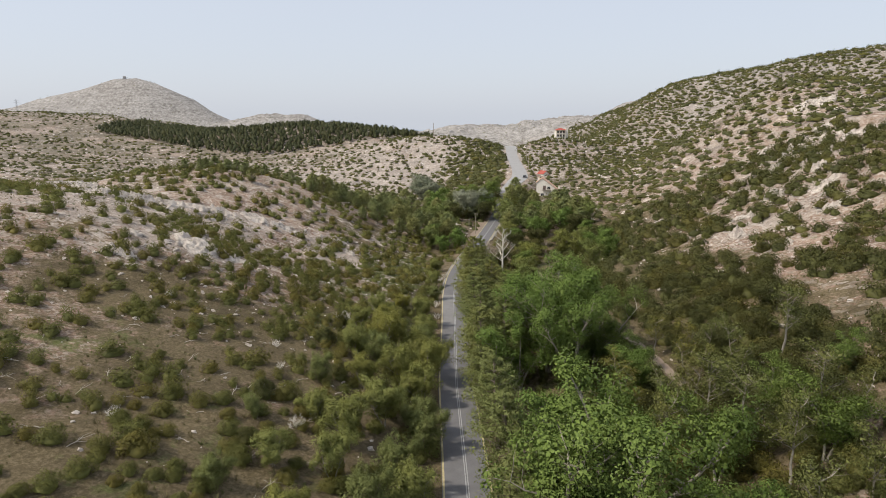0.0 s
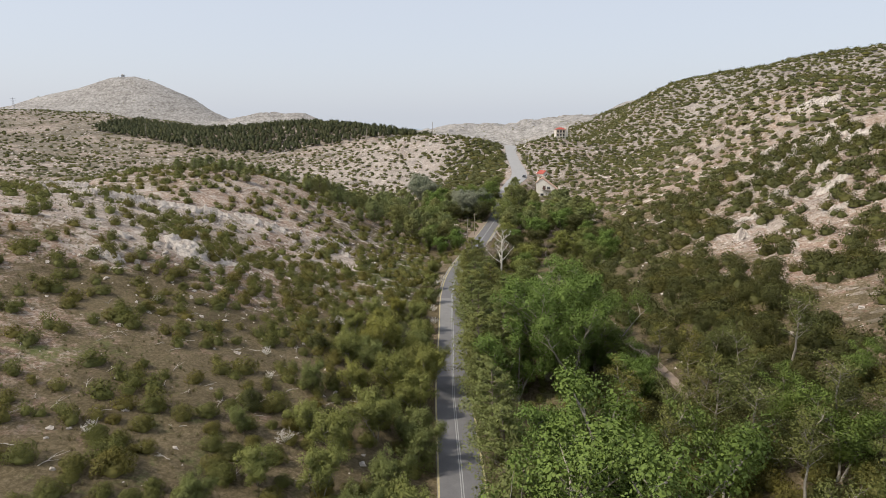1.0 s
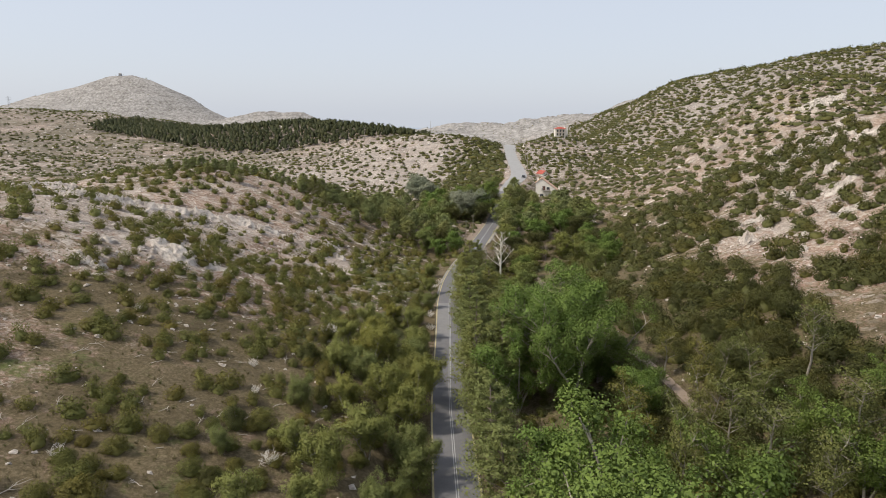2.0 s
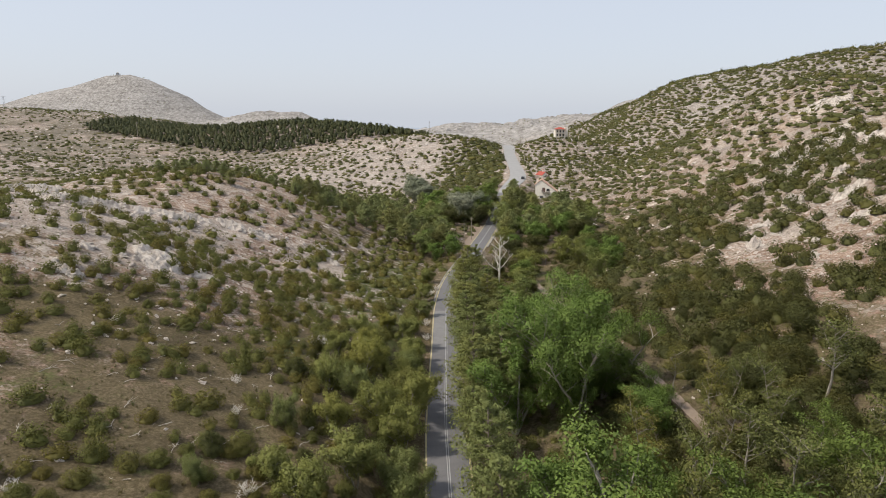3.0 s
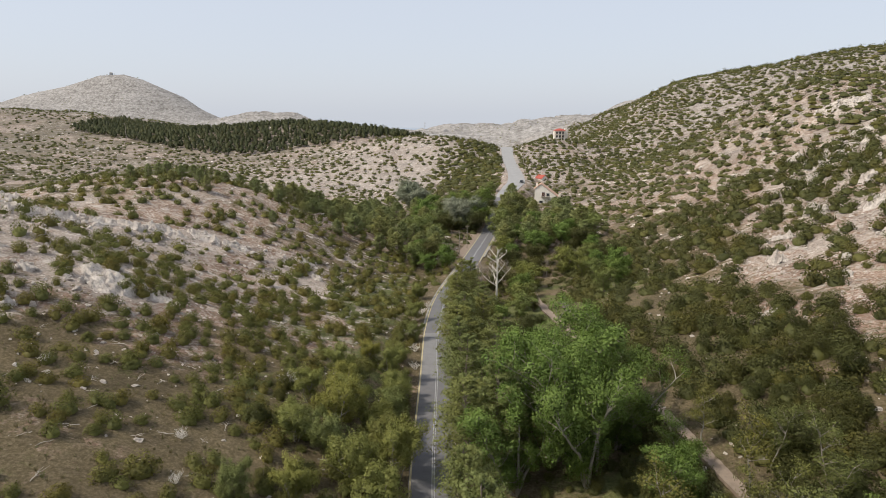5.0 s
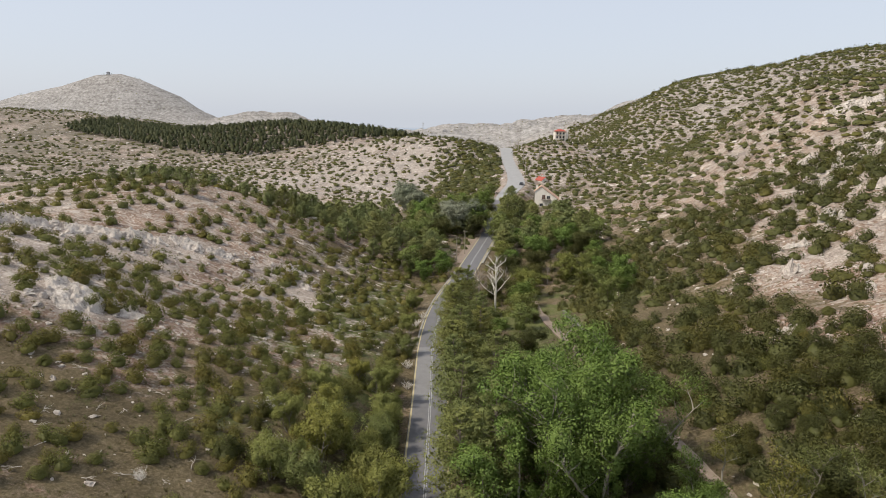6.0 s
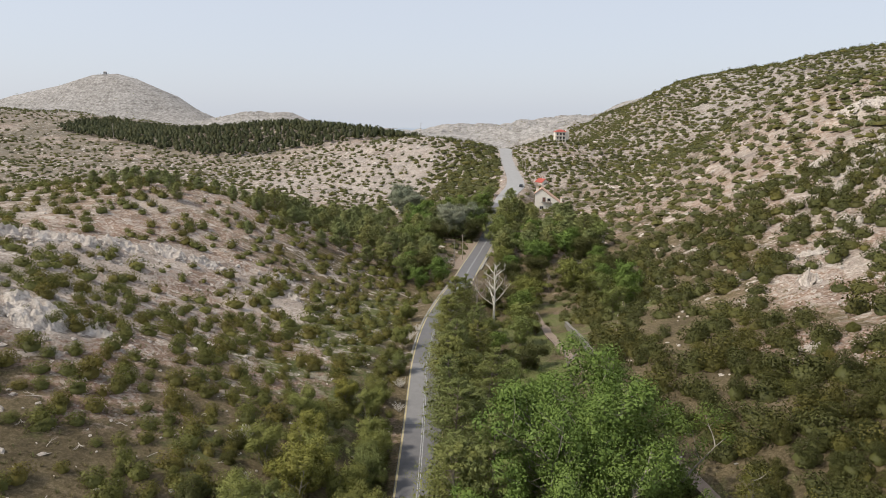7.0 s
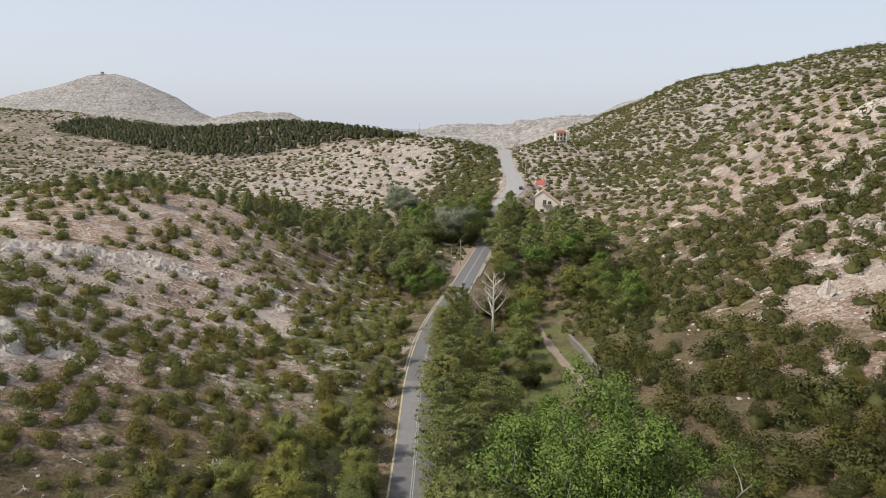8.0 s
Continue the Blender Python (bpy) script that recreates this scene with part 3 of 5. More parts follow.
def leafy_tree(name, seed, tall, wide, stems, leaf, mat, bark, per, label, clump=1.3, keep=1.0, spray=False, inner=9, **more):
    rng, wood, clumps = broadleaf(seed, tall, wide, stems, **more)
    clumps = clumps[rng.random(len(clumps)) < keep]
    crown = Geo()
    size = clump * (0.7 + 0.7 * rng.random((len(clumps), 1)))
    leaves_geo(crown, rng, clumps, size * ((0.8, 0.8, 1.15) if spray else (1, 1, 0.75)), per, leaf, tuft=0.7 if spray else 0.0, heart=(0, 0, tall * 0.45))
    leaves_geo(crown, rng, clumps, size * 0.6, 2 * inner + 6, leaf * 1.5, shell=0.3, slim=0.75, heart=(0, 0, tall * 0.45))
    root = thing(name, label, "tree")
    part("trunk", wood, bark, root, smooth=True)
    part("crown", crown, mat, root)
    return root


def pine(name, seed, tall, wide, mat, label, per=16, open_=0.8, low=0.16, leaf=0.46, inner=3):
    """A pine: whorls of limbs with flat tufts of needles."""
    rng = np.random.default_rng(seed)
    wood, centres = Geo(), []
    trunk = bent(rng, (0, 0, -0.4), (0, 0, 1), tall, 10, 0.03, 0.03)
    tube_geo(wood, trunk, np.linspace(tall * 0.016, 0.03, 10), 7)
    z = low * tall
    while z < tall * 0.985:
        f = z / tall
        i = f * 9
        base = trunk[int(i)] * (1 - i % 1) + trunk[min(9, int(i) + 1)] * (i % 1)
        reach = wide * 0.5 * min(1.0, 0.55 + 2.2 * (f - low)) * (1 - f) ** 0.62 * 1.35
        turn = rng.random() * 6.28
        for k in range(5 if f < 0.85 else 4):
            if rng.random() > open_:
                continue
            a = turn + 2 * np.pi * k / 5 + rng.normal() * 0.2
            r = reach * (0.7 + 0.5 * rng.random())
            limb = bent(rng, base, (math.cos(a), math.sin(a), 0.12 + 0.5 * f), r, 5, 0.05, 0.1)
            tube_geo(wood, limb, np.linspace(tall * 0.0048, 0.02, 5), 4 if leaf < 0.6 else 3)
            for g in (0.5, 0.75, 1.0):
                j = min(3, int(g * 4))
                p = limb[j] + (limb[j + 1] - limb[j]) * (g * 4 - j)
                for sx in (-1, 1):
                    off = np.array((-math.sin(a), math.cos(a), 0)) * sx * r * 0.2 * g
                    centres.append(np.r_[p + off + (0, 0, 0.12), max(0.3, r * 0.24)])
        z += tall * (0.045 + 0.02 * rng.random())
    centres = np.array(centres + [np.r_[trunk[-1], 0.35]])
    crown = Geo()
    leaves_geo(crown, rng, centres[:, :3], centres[:, 3:] * (1, 1, 0.5), per, leaf, up=0.5, shell=0.3, slim=0.32 if leaf < 0.6 else 0.4, tuft=0.6, heart=(0, 0, tall * 0.35))
    leaves_geo(crown, rng, centres[:, :3], centres[:, 3:] * (0.6, 0.6, 0.3), inner, leaf * 1.8, up=0.5, shell=0.3, slim=0.6, heart=(0, 0, tall * 0.35))
    root = thing(name, label, "tree")
    part("trunk", wood, M_BARK, root, smooth=True)
    part("crown", crown, mat, root)
    return root


def bare_tree(name, seed, tall, wide, label, depth=3, stems=1, low=0.3, mat=None):
    """A dead tree, forked again and again."""
    rng = np.random.default_rng(seed)
    wood = Geo()

    def fork(start, way, length, thick, level):
        path = bent(rng, start, way, length, 6, 0.04, 0.10)
        tube_geo(wood, path, np.linspace(thick, thick * 0.35, 6), 6 if level > 1 else 4)
        if level <= 0:
            return
        for _ in range(6 if level == depth else 4):
            k = rng.integers(2, 6)
            a = rng.random() * 6.28
            fork(path[k] if k < 5 else path[-1], (math.cos(a), math.sin(a), 0.75), length * (0.32 + 0.2 * rng.random()), thick * 0.42, level - 1)

    if stems == 1:
        trunk = bent(rng, (0, 0, -0.4), (0.02, 0, 1), tall, 9, 0.02, 0.02)
        tube_geo(wood, trunk, np.linspace(tall * 0.025, 0.07, 9), 8)
        for k in range(13):
            f = low + (0.95 - low) * k / 12
            i = f * 8
            base = trunk[int(i)] * (1 - i % 1) + trunk[min(8, int(i) + 1)] * (i % 1)
            a = k * 2.4 + rng.random()
            fork(base, (math.cos(a), math.sin(a), 0.7), wide * 0.5 * (1.15 - 0.7 * f), tall * 0.0085, depth - 1)
    else:
        for k in range(stems):
            a = k * 6.28 / stems + rng.random()
            fork((0, 0, -0.2), (math.cos(a) * 0.7, math.sin(a) * 0.7, 0.8), tall, 0.06, depth)
    root = thing(name, label, "tree" if stems == 1 else "shrub")
    part("trunk" if stems == 1 else "crown", wood, mat or M_DEAD, root, smooth=True)
    return root


def stand(ob, x, y, turn=0.0, size=1.0, sink=0.0, wide=1.0):
    """A pose on the ground."""
    return Matrix.Translation((x, y, height(x, y) - sink)) @ Matrix.Rotation(turn, 4, "Z") @ Matrix.Diagonal((size * wide, size * wide, size, 1))


def plant(kinds, places, seed, group):
    """Sets trees or shrubs out: the first use of each kind is the thing itself, the others are copies. Places: x, y, size."""
    rng, used = random.Random(seed), set()
    for n, (x, y, size) in enumerate(places):
        ob = kinds[n % len(kinds)]
        m = stand(ob, x, y, rng.random() * 6.28, size, 0.0, 0.9 + 0.25 * rng.random())
        if ob.name not in used:
            used.add(ob.name)
            ob.matrix_basis = m
            tagged(ob, group=group)
        else:
            tagged(copy_thing_at(ob, m), group=group)


def copy_thing_at(ob, m):
    made = copy_thing(ob, Matrix())
    made.matrix_basis = m
    return made


# tall poplars and planes beside the road
poplars = [
    leafy_tree("poplar_tree", 11, 22, 12, 4, 0.28, M_POPLAR, M_PALE_BARK, 112, "tall bright green poplar tree with pale trunks", 1.45, spray=True, bare=0.10, twigs=3),
    leafy_tree("poplar_tree", 12, 21, 11, 3, 0.28, M_POPLAR, M_PALE_BARK, 120, "bright green poplar tree with bare lower limbs", 1.45, spray=True, bare=0.12, twigs=3),
    leafy_tree("poplar_tree", 13, 20, 11, 3, 0.28, M_POPLAR, M_PALE_BARK, 120, "rounded bright green poplar tree beside the road", 1.45, spray=True, bare=0.06, twigs=3),
]
great = leafy_tree("poplar_tree", 14, 19, 20, 6, 0.27, M_POPLAR, M_PALE_BARK, 95, "broad domed bright green poplar with pale forked trunks", 1.5, spray=True, bare=0.10, twigs=3, lean=0.42)
plant([great], [(7.8, 116, 0.95)], 41, "poplars beside the road")
plant(poplars, [(9.5, 61, 1.15), (11, 71, 0.95), (6.0, 76, 0.8), (12.5, 121, 0.98), (2.0, 121, 0.85), (16.5, 117, 0.8), (11.5, 109, 0.9), (2.0, 108, 0.72), (14, 126, 0.75)], 1, "poplars beside the road")

# thin trees with pale trunks and little leaf
thin = [
    leafy_tree("young_poplar_tree", 21, 13, 6.5, 1, 0.19, M_THIN, M_PALE_BARK, 52, "thin pale-trunked tree with sparse yellow-green leaves", 0.95, 0.75, inner=1, bare=0.35),
    leafy_tree("young_poplar_tree", 22, 12, 6, 2, 0.19, M_THIN, M_PALE_BARK, 56, "slender forked tree with sparse green leaves", 0.95, 0.7, inner=1, bare=0.3),
    leafy_tree("young_poplar_tree", 23, 11, 6.5, 2, 0.21, M_POPLAR, M_PALE_BARK, 66, "slender tree with fresh green leaves", 1.05, 0.9, inner=5, bare=0.3),
]
plant(thin, [(43, 100, 1.0), (27, 93, 0.9), (26, 74, 1.15), (29, 101, 0.9), (24, 84, 0.95), (35, 86, 0.9), (33, 70, 1.0), (41, 80, 0.95), (22, 100, 0.9), (20, 75, 1.1), (38, 62, 1.1), (47, 92, 0.7), (30, 58, 1.0), (36, 97, 0.8), (25, 64, 1.1), (44, 70, 0.9), (19, 92, 0.9), (21.5, 108, 0.75), (28, 86, 1.0), (31.5, 79, 1.05), (38, 74, 1.0), (26.5, 112, 0.65), (33, 106, 0.7), (17.5, 84, 0.9)], 2, "slender trees on the valley floor")

# pines along the right of the road
pines = [
    pine("pine_tree", 31, 14, 9.5, M_PINE, "olive-green pine tree beside the road", 46, leaf=0.27),
    pine("pine_tree", 32, 15, 9, M_PINE, "tall olive-green pine with visible branches", 44, 0.75, leaf=0.27),
    pine("pine_tree", 33, 12.5, 9.5, M_PINE, "broad olive-green pine overhanging the road", 46, 0.85, leaf=0.27),
]
plant(pines, [(0.7, 77, 1.05), (-1.2, 88, 1.0), (-3.3, 99, 0.98), (-4.2, 111, 1.1), (-0.5, 112, 1.2), (-5.4, 122, 0.95), (-6.4, 132, 1.0), (-7.4, 141, 1.0), (-8.0, 153, 1.05), (-9.4, 163, 0.95), (-10.4, 174, 1.0), (-11.0, 184, 0.95), (-10.8, 196, 0.95), (-10.0, 204, 0.8), (-3.5, 138, 0.8), (-2, 150, 0.8), (-4, 166, 0.75), (2.2, 67, 0.95), (-5.2, 188, 0.7), (-6.5, 178, 0.75), (-5.5, 155, 0.8)], 3, "pines along the road")

# broad-leaved trees and bushes left of the road
oaks = [
    leafy_tree("roadside_tree", 41, 8.5, 7, 3, 0.215, M_OAK, M_PALE_BARK, 92, "olive-green broad-leaved roadside tree", 0.95, 0.95, bare=0.25, twigs=2, spray=True),
    leafy_tree("roadside_tree", 42, 8, 6.5, 4, 0.215, M_OAK, M_PALE_BARK, 86, "bushy roadside tree with pale bare twigs", 0.92, 0.85, bare=0.2, twigs=2, spray=True),
    leafy_tree("roadside_tree", 43, 7.5, 6, 3, 0.20, M_PINE, M_BARK, 95, "dense olive-green roadside tree", 0.98, 1.0, bare=0.12, twigs=2, spray=True),
]
plant(oaks, [(-14.3, 110, 1.0), (-18.6, 103, 1.0), (-13.3, 91, 0.85), (-18.1, 85, 0.85), (-14.6, 101, 1.0), (-11.6, 84, 0.9), (-20.6, 67, 0.75), (-28.1, 109, 0.75), (-20.6, 152, 0.6), (-28.1, 134, 0.7), (-19.1, 118, 0.85), (-16.9, 126, 0.75), (-23.1, 95, 0.7), (-26.1, 80, 0.6), (-14.1, 72, 0.8), (-11.1, 66, 0.9), (-27.5, 66, 0.6), (-15.1, 61, 0.75), (-23.1, 122, 0.7), (-19.1, 136, 0.65), (-20.1, 166, 0.55), (-21.6, 180, 0.55), (-24.1, 200, 0.6), (-33, 75, 0.45), (-9.6, 58, 0.7), (-22.1, 55, 0.65), (-31.1, 58, 0.5), (-25.1, 144, 0.55), (-21.1, 76, 0.9), (-29.1, 92, 0.6), (-24, 116, 0.85), (-17.8, 131, 0.75), (-22.5, 108, 0.85), (-30, 121, 0.7), (-26, 129, 0.75), (-17.5, 114, 0.9), (-21, 143, 0.7)], 4, "trees along the left verge")

# the grove in the valley: dark pines and broad crowns
grove_pines = [
    pine("black_pine_tree", 51, 11, 8, M_DARK_PINE, "dark green pine in the valley grove", 13, 0.85, leaf=0.40, inner=2),
    pine("black_pine_tree", 52, 9.5, 7.5, M_DARK_PINE, "dense dark pine in the valley grove", 13, 0.88, leaf=0.40, inner=2),
]
grove_oaks = [
    leafy_tree("valley_tree", 53, 8.5, 8, 2, 0.27, M_VALLEY, M_BARK, 46, "rounded green tree in the valley grove", 1.35, 1.0, bare=0.12, twigs=2),
    leafy_tree("valley_tree", 54, 8, 7.5, 2, 0.22, M_JUNIPER, M_BARK, 76, "rounded dark green tree in the valley grove", 1.35, 1.0, bare=0.1, twigs=2),
    leafy_tree("valley_tree", 55, 9, 8, 2, 0.29, M_POPLAR, M_BARK, 46, "fresh green tree in the valley grove", 1.35, 1.0, bare=0.12, twigs=2),
]


def scatter(seed, x0, x1, y0, y1, count, apart, allowed):
    """Places no nearer to one another than apart, where allowed."""
    rng, out = random.Random(seed), []
    for _ in range(count * 30):
        x, y = rng.uniform(x0, x1), rng.uniform(y0, y1)
        if allowed(x, y) and all((x - a) ** 2 + (y - b) ** 2 > apart**2 for a, b, _ in out):
            out.append((x, y, rng.uniform(0.75, 1.15)))
            if len(out) == count:
                break
    return out


def off_road(x, y, gap=6.5):
    return float(near_line([x], [y], ROAD_LINE)[0][0]) > gap


plant(grove_pines, [(x, y, s * 0.85) for x, y, s in scatter(5, -78, -16, 238, 330, 70, 4.5, lambda x, y: off_road(x, y) and x < -16 - max(0, 255 - y) * 0.9 and not (x > -25 and y < 300))], 5, "dark pines in the valley")
plant(grove_pines, scatter(6, -2, 30, 268, 338, 30, 5.2, off_road), 6, "dark pines in the valley")
plant(grove_oaks, scatter(7, -34, -14, 215, 300, 16, 5.5, lambda x, y: off_road(x, y) and y > 205 - x and not (x > -24 and y > 246)), 7, "broad trees in the valley")
plant(grove_oaks, scatter(8, -4, 34, 196, 300, 46, 5.0, lambda x, y: off_road(x, y, 7.5) and not (9 < x < 24 and y < 235) and not (abs(x + 2) < 6 and y < 222)), 8, "broad trees in the valley")
plant(grove_oaks, scatter(9, -40, -8, 300, 365, 24, 5.5, lambda x, y: off_road(x, y, 5.5)), 9, "broad trees in the valley")
plant(grove_pines, [(-22, 228, 0.7), (-23, 240, 0.8), (-24, 251, 0.8), (-1.5, 300, 1.1), (0.5, 312, 1.15), (0.5, 322, 1.2), (-14.5, 300, 0.9), (-13.5, 312, 1.0), (3, 334, 1.2), (4.5, 340, 0.8)], 26, "dark pines beside the road")
plant(grove_pines, [(x, y, s * 0.5) for x, y, s in scatter(10, -125, -56, 214, 262, 32, 5.2, lambda x, y: y > 212 + 0.35 * abs(x + 84) and value_noise(np.array(x / 9), np.array(y / 9), 4) > 0.35)], 10, "dark pines behind the ridge")
plant(grove_oaks[1:2], [(x, y, s * 0.7) for x, y, s in scatter(11, 30, 52, 104, 134, 6, 6.0, lambda x, y: off_track([x], [y], 4.5)[0])], 11, "dark trees on the foot of the slope")

plant(grove_oaks, [(-3.6, 290, 1.35), (-13.2, 299, 1.3), (-11.8, 308, 1.3), (-1.2, 303, 1.2), (-10.2, 322, 1.2), (-9.5, 334, 1.15), (1.5, 328, 1.1), (2, 130, 0.7), (4, 142, 0.75), (1, 156, 0.7), (5, 168, 0.75), (-1, 176, 0.7), (4, 186, 0.8), (8, 196, 0.75), (7, 152, 0.6), (-3, 192, 0.6)], 28, "broad trees beside the road")
junipers = []
for k in range(3):
    root = thing("juniper_tree", ("dense dark olive juniper on the valley side", "tall rounded juniper with dark shaded base", "broad bushy juniper on red soil")[k], "tree")
    stem = Geo()
    tube_geo(stem, [(0, 0, -0.4), (0.03, 0.02, 0.5), (0, 0.04, 1.0)], [0.12, 0.09, 0.03], 6)
    part("trunk", stem, M_BARK, root)
    part("crown", shrub_geo(300 + k, 30, 160, 0.066, 1.25 + 0.2 * k), M_JUNIPER, root)
    junipers.append(root)
plant(junipers, [(x, y, s * 2.6) for x, y, s in scatter(13, 21, 60, 70, 150, 50, 4.8, lambda x, y: ((x - 39) / 15) ** 2 + ((y - 120) / 27) ** 2 < 1.15 and off_track([x], [y], 3.6)[0])], 29, "junipers on the foot of the slope")
plant(junipers, [(x, y, s * 1.5) for x, y, s in scatter(15, 11, 44, 66, 124, 115, 2.3, lambda x, y: off_track([x], [y], 3.0)[0] and off_road(x, y, 7))], 31, "dark undergrowth on the valley floor")
plant(junipers, [(x, y, s * 1.9) for x, y, s in scatter(14, -36, -24, 62, 150, 9, 4.5, lambda x, y: off_road(x, y, 9))], 30, "junipers behind the verge")
silver = leafy_tree("silver_poplar_tree", 61, 12, 10, 4, 0.3, M_SILVER, M_PALE_BARK, 50, "silver-grey leaved tree in the valley", 1.4, bare=0.15)
plant([silver], [(-20, 304, 1.05), (-15, 311, 1.0), (-50, 352, 1.15), (-24, 326, 0.8), (-44, 346, 0.9)], 12, "silver-leaved trees")

dead = bare_tree("dead_tree", 71, 15, 11, "bleached bare dead tree with forked branches", 3)
dead.matrix_basis = stand(dead, -2.2, 208.5, 0.6, 1.05)
dead_low = bare_tree("dead_tree", 72, 8, 7, "grey leafless tree beside the road", 3, mat=M_TWIG)
plant([dead_low], [(-9.3, 212, 0.8), (-7.0, 218, 0.95), (-4.0, 224, 0.85), (-8.2, 227, 0.7), (7, 232, 0.8), (0.5, 240, 0.7), (14, 240, 0.8)], 13, "leafless trees")

dead_shrub = bare_tree("dead_shrub", 73, 1.5, 3, "grey leafless shrub with tangled branches", 2, 9, mat=M_DEAD)
plant([dead_shrub], [(-34.5, 125, 1.5), (-31, 116, 0.9), (-47, 66, 1.0), (-40, 101, 0.8), (-63, 108, 0.8), (-28, 76, 1.0), (-18, 140, 1.1), (-17.5, 150, 1.0), (-19, 160, 1.1), (-36, 92, 0.8), (-21, 186, 1.2), (-20, 192, 1.1)], 14, "leafless shrubs")


def branch_litter(seed):
    """A fallen branch, bleached by the sun."""
    rng = np.random.default_rng(seed)
    wood = Geo()
    main = bent(rng, (-1.2, 0, 0.10), (1, 0, 0.03), 2.8, 7, 0.0, 0.28)
    tube_geo(wood, main, np.linspace(0.06, 0.015, 7), 5)
    for k in range(5):
        a = rng.uniform(-1.3, 1.3)
        tube_geo(wood, bent(rng, main[rng.integers(1, 5)], (math.cos(a), math.sin(a), 0.15), rng.uniform(0.5, 1.3), 4, 0, 0.2), np.linspace(0.035, 0.012, 4), 4)
    root = thing("fallen_branch", "bleached fallen branch lying on dry grass", "branch")
    part("wood", wood, M_DRIFT, root)
    return root


litter = [branch_litter(81), branch_litter(82), branch_litter(83)]
plant(litter, [(x, y, s * 0.95) for x, y, s in scatter(12, -72, -22, 58, 122, 90, 2.6, lambda x, y: True)], 15, "fallen branches")


# ---------------------------------------------------------------- shrubs
def stuff(name, templates, places, mat, label, category, seed, squash=(0.9, 1.3)):
    """Thousands of small things as one mesh. Places: x, y, radius."""
    rng = np.random.default_rng(seed)
    geo = Geo()
    z = ground_z(places[:, 0], places[:, 1])
    kind = rng.integers(0, len(templates), len(places))
    for k, tpl in enumerate(templates):
        rows = np.nonzero(kind == k)[0]
        if not len(rows):
            continue
        v = np.concatenate(tpl.verts)
        turn, s = rng.random(len(rows)) * 6.28, places[rows, 2]
        c, d = np.cos(turn)[:, None], np.sin(turn)[:, None]
        stretch = 0.72 + 0.7 * rng.random((len(rows), 1))
        x, y = v[None, :, 0] * stretch, v[None, :, 1] / stretch
        px = (x * c - y * d) * s[:, None] + places[rows, 0, None]
        py = (x * d + y * c) * s[:, None] + places[rows, 1, None]
        pz = v[None, :, 2] * (s * rng.uniform(*squash, len(rows)))[:, None] + z[rows, None]
        n, count = len(v), len(rows)
        w = np.concatenate(tpl.norms)
        norms = np.stack([w[None, :, 0] * c - w[None, :, 1] * d, w[None, :, 0] * d + w[None, :, 1] * c, np.broadcast_to(w[None, :, 2], (count, n))], -1)
        off = (np.arange(count) * n)[:, None, None]
        q = np.concatenate(tpl.quads)[None] + off if tpl.quads else None
        t = np.concatenate(tpl.tris)[None] + off if tpl.tris else None
        geo.add(np.stack([px, py, pz], -1), None if q is None else q.reshape(-1, 4), None if t is None else t.reshape(-1, 3), tint=np.repeat(rng.random(count), n), norms=norms)
    return tagged(part(name, geo, mat), label, category, kind="stuff")


def jittered(x0, x1, y0, y1, step, seed, loose=0.5):
    rng = np.random.default_rng(seed)
    x, y = np.meshgrid(np.arange(x0, x1, step), np.arange(y0, y1, step))
    x, y = x + rng.uniform(-loose, loose, x.shape) * step, y + rng.uniform(-loose, loose, x.shape) * step
    return rng, x.ravel(), y.ravel()


def in_view(x, y, margin=12.0):
    """The wedge of land that the flight looks over."""
    return (x < 0.62 * (y + 0) + margin) & (x > -0.93 * y - margin)


def clear_of_road(x, y):
    d, at = near_line(x, y, ROAD_LINE)
    return d > ROAD_LINE[at, 3] + 2.2


def near_cover(x, y):
    """How densely shrubs grow near the flight, 0 to 1."""
    d = 0.53 - 0.09 * np.clip((-x - 60) / 15, 0, 1) + 0.12 * (x > 15) - 0.20 * spot(x, y, 46, 172, 26, 26) + 0.65 * fbm(x, y, 10, 61) + 0.30 * spot(x, y, -36, 165, 17, 55) + 0.12 * spot(x, y, -95, 232, 45, 14) - 0.10 * rockiness(x, y)
    d = d - 0.08 * spot(x, y, 66, 175, 20, 30) + 0.26 * spot(x, y, 64, 244, 44, 36) + 0.02 * (x > 50) - 0.14 * spot(x, y, 62, 112, 11, 36) - 0.12 * np.clip((-x - 78) / 15, 0, 1) + 0.40 * spot(x, y, -74, 158, 13, 9) + 0.3 * spot(x, y, -44, 66, 12, 12) - 0.6 * spot(x, y, 63, 183, 6, 6) - 0.14 * spot(x, y, 28, 200, 9, 45)
    d = d + 0.2 * spot(x, y, 4, 165, 8, 40) + 0.5 * spot(x, y, 14, 92, 14, 26)
    d = d - 0.7 * spot(x, y, 13.5, 175, 3, 40) - 0.20 * spot(x, y, 55, 105, 7, 22) - 0.12 * spot(x, y, -50, 88, 24, 24)
    return d


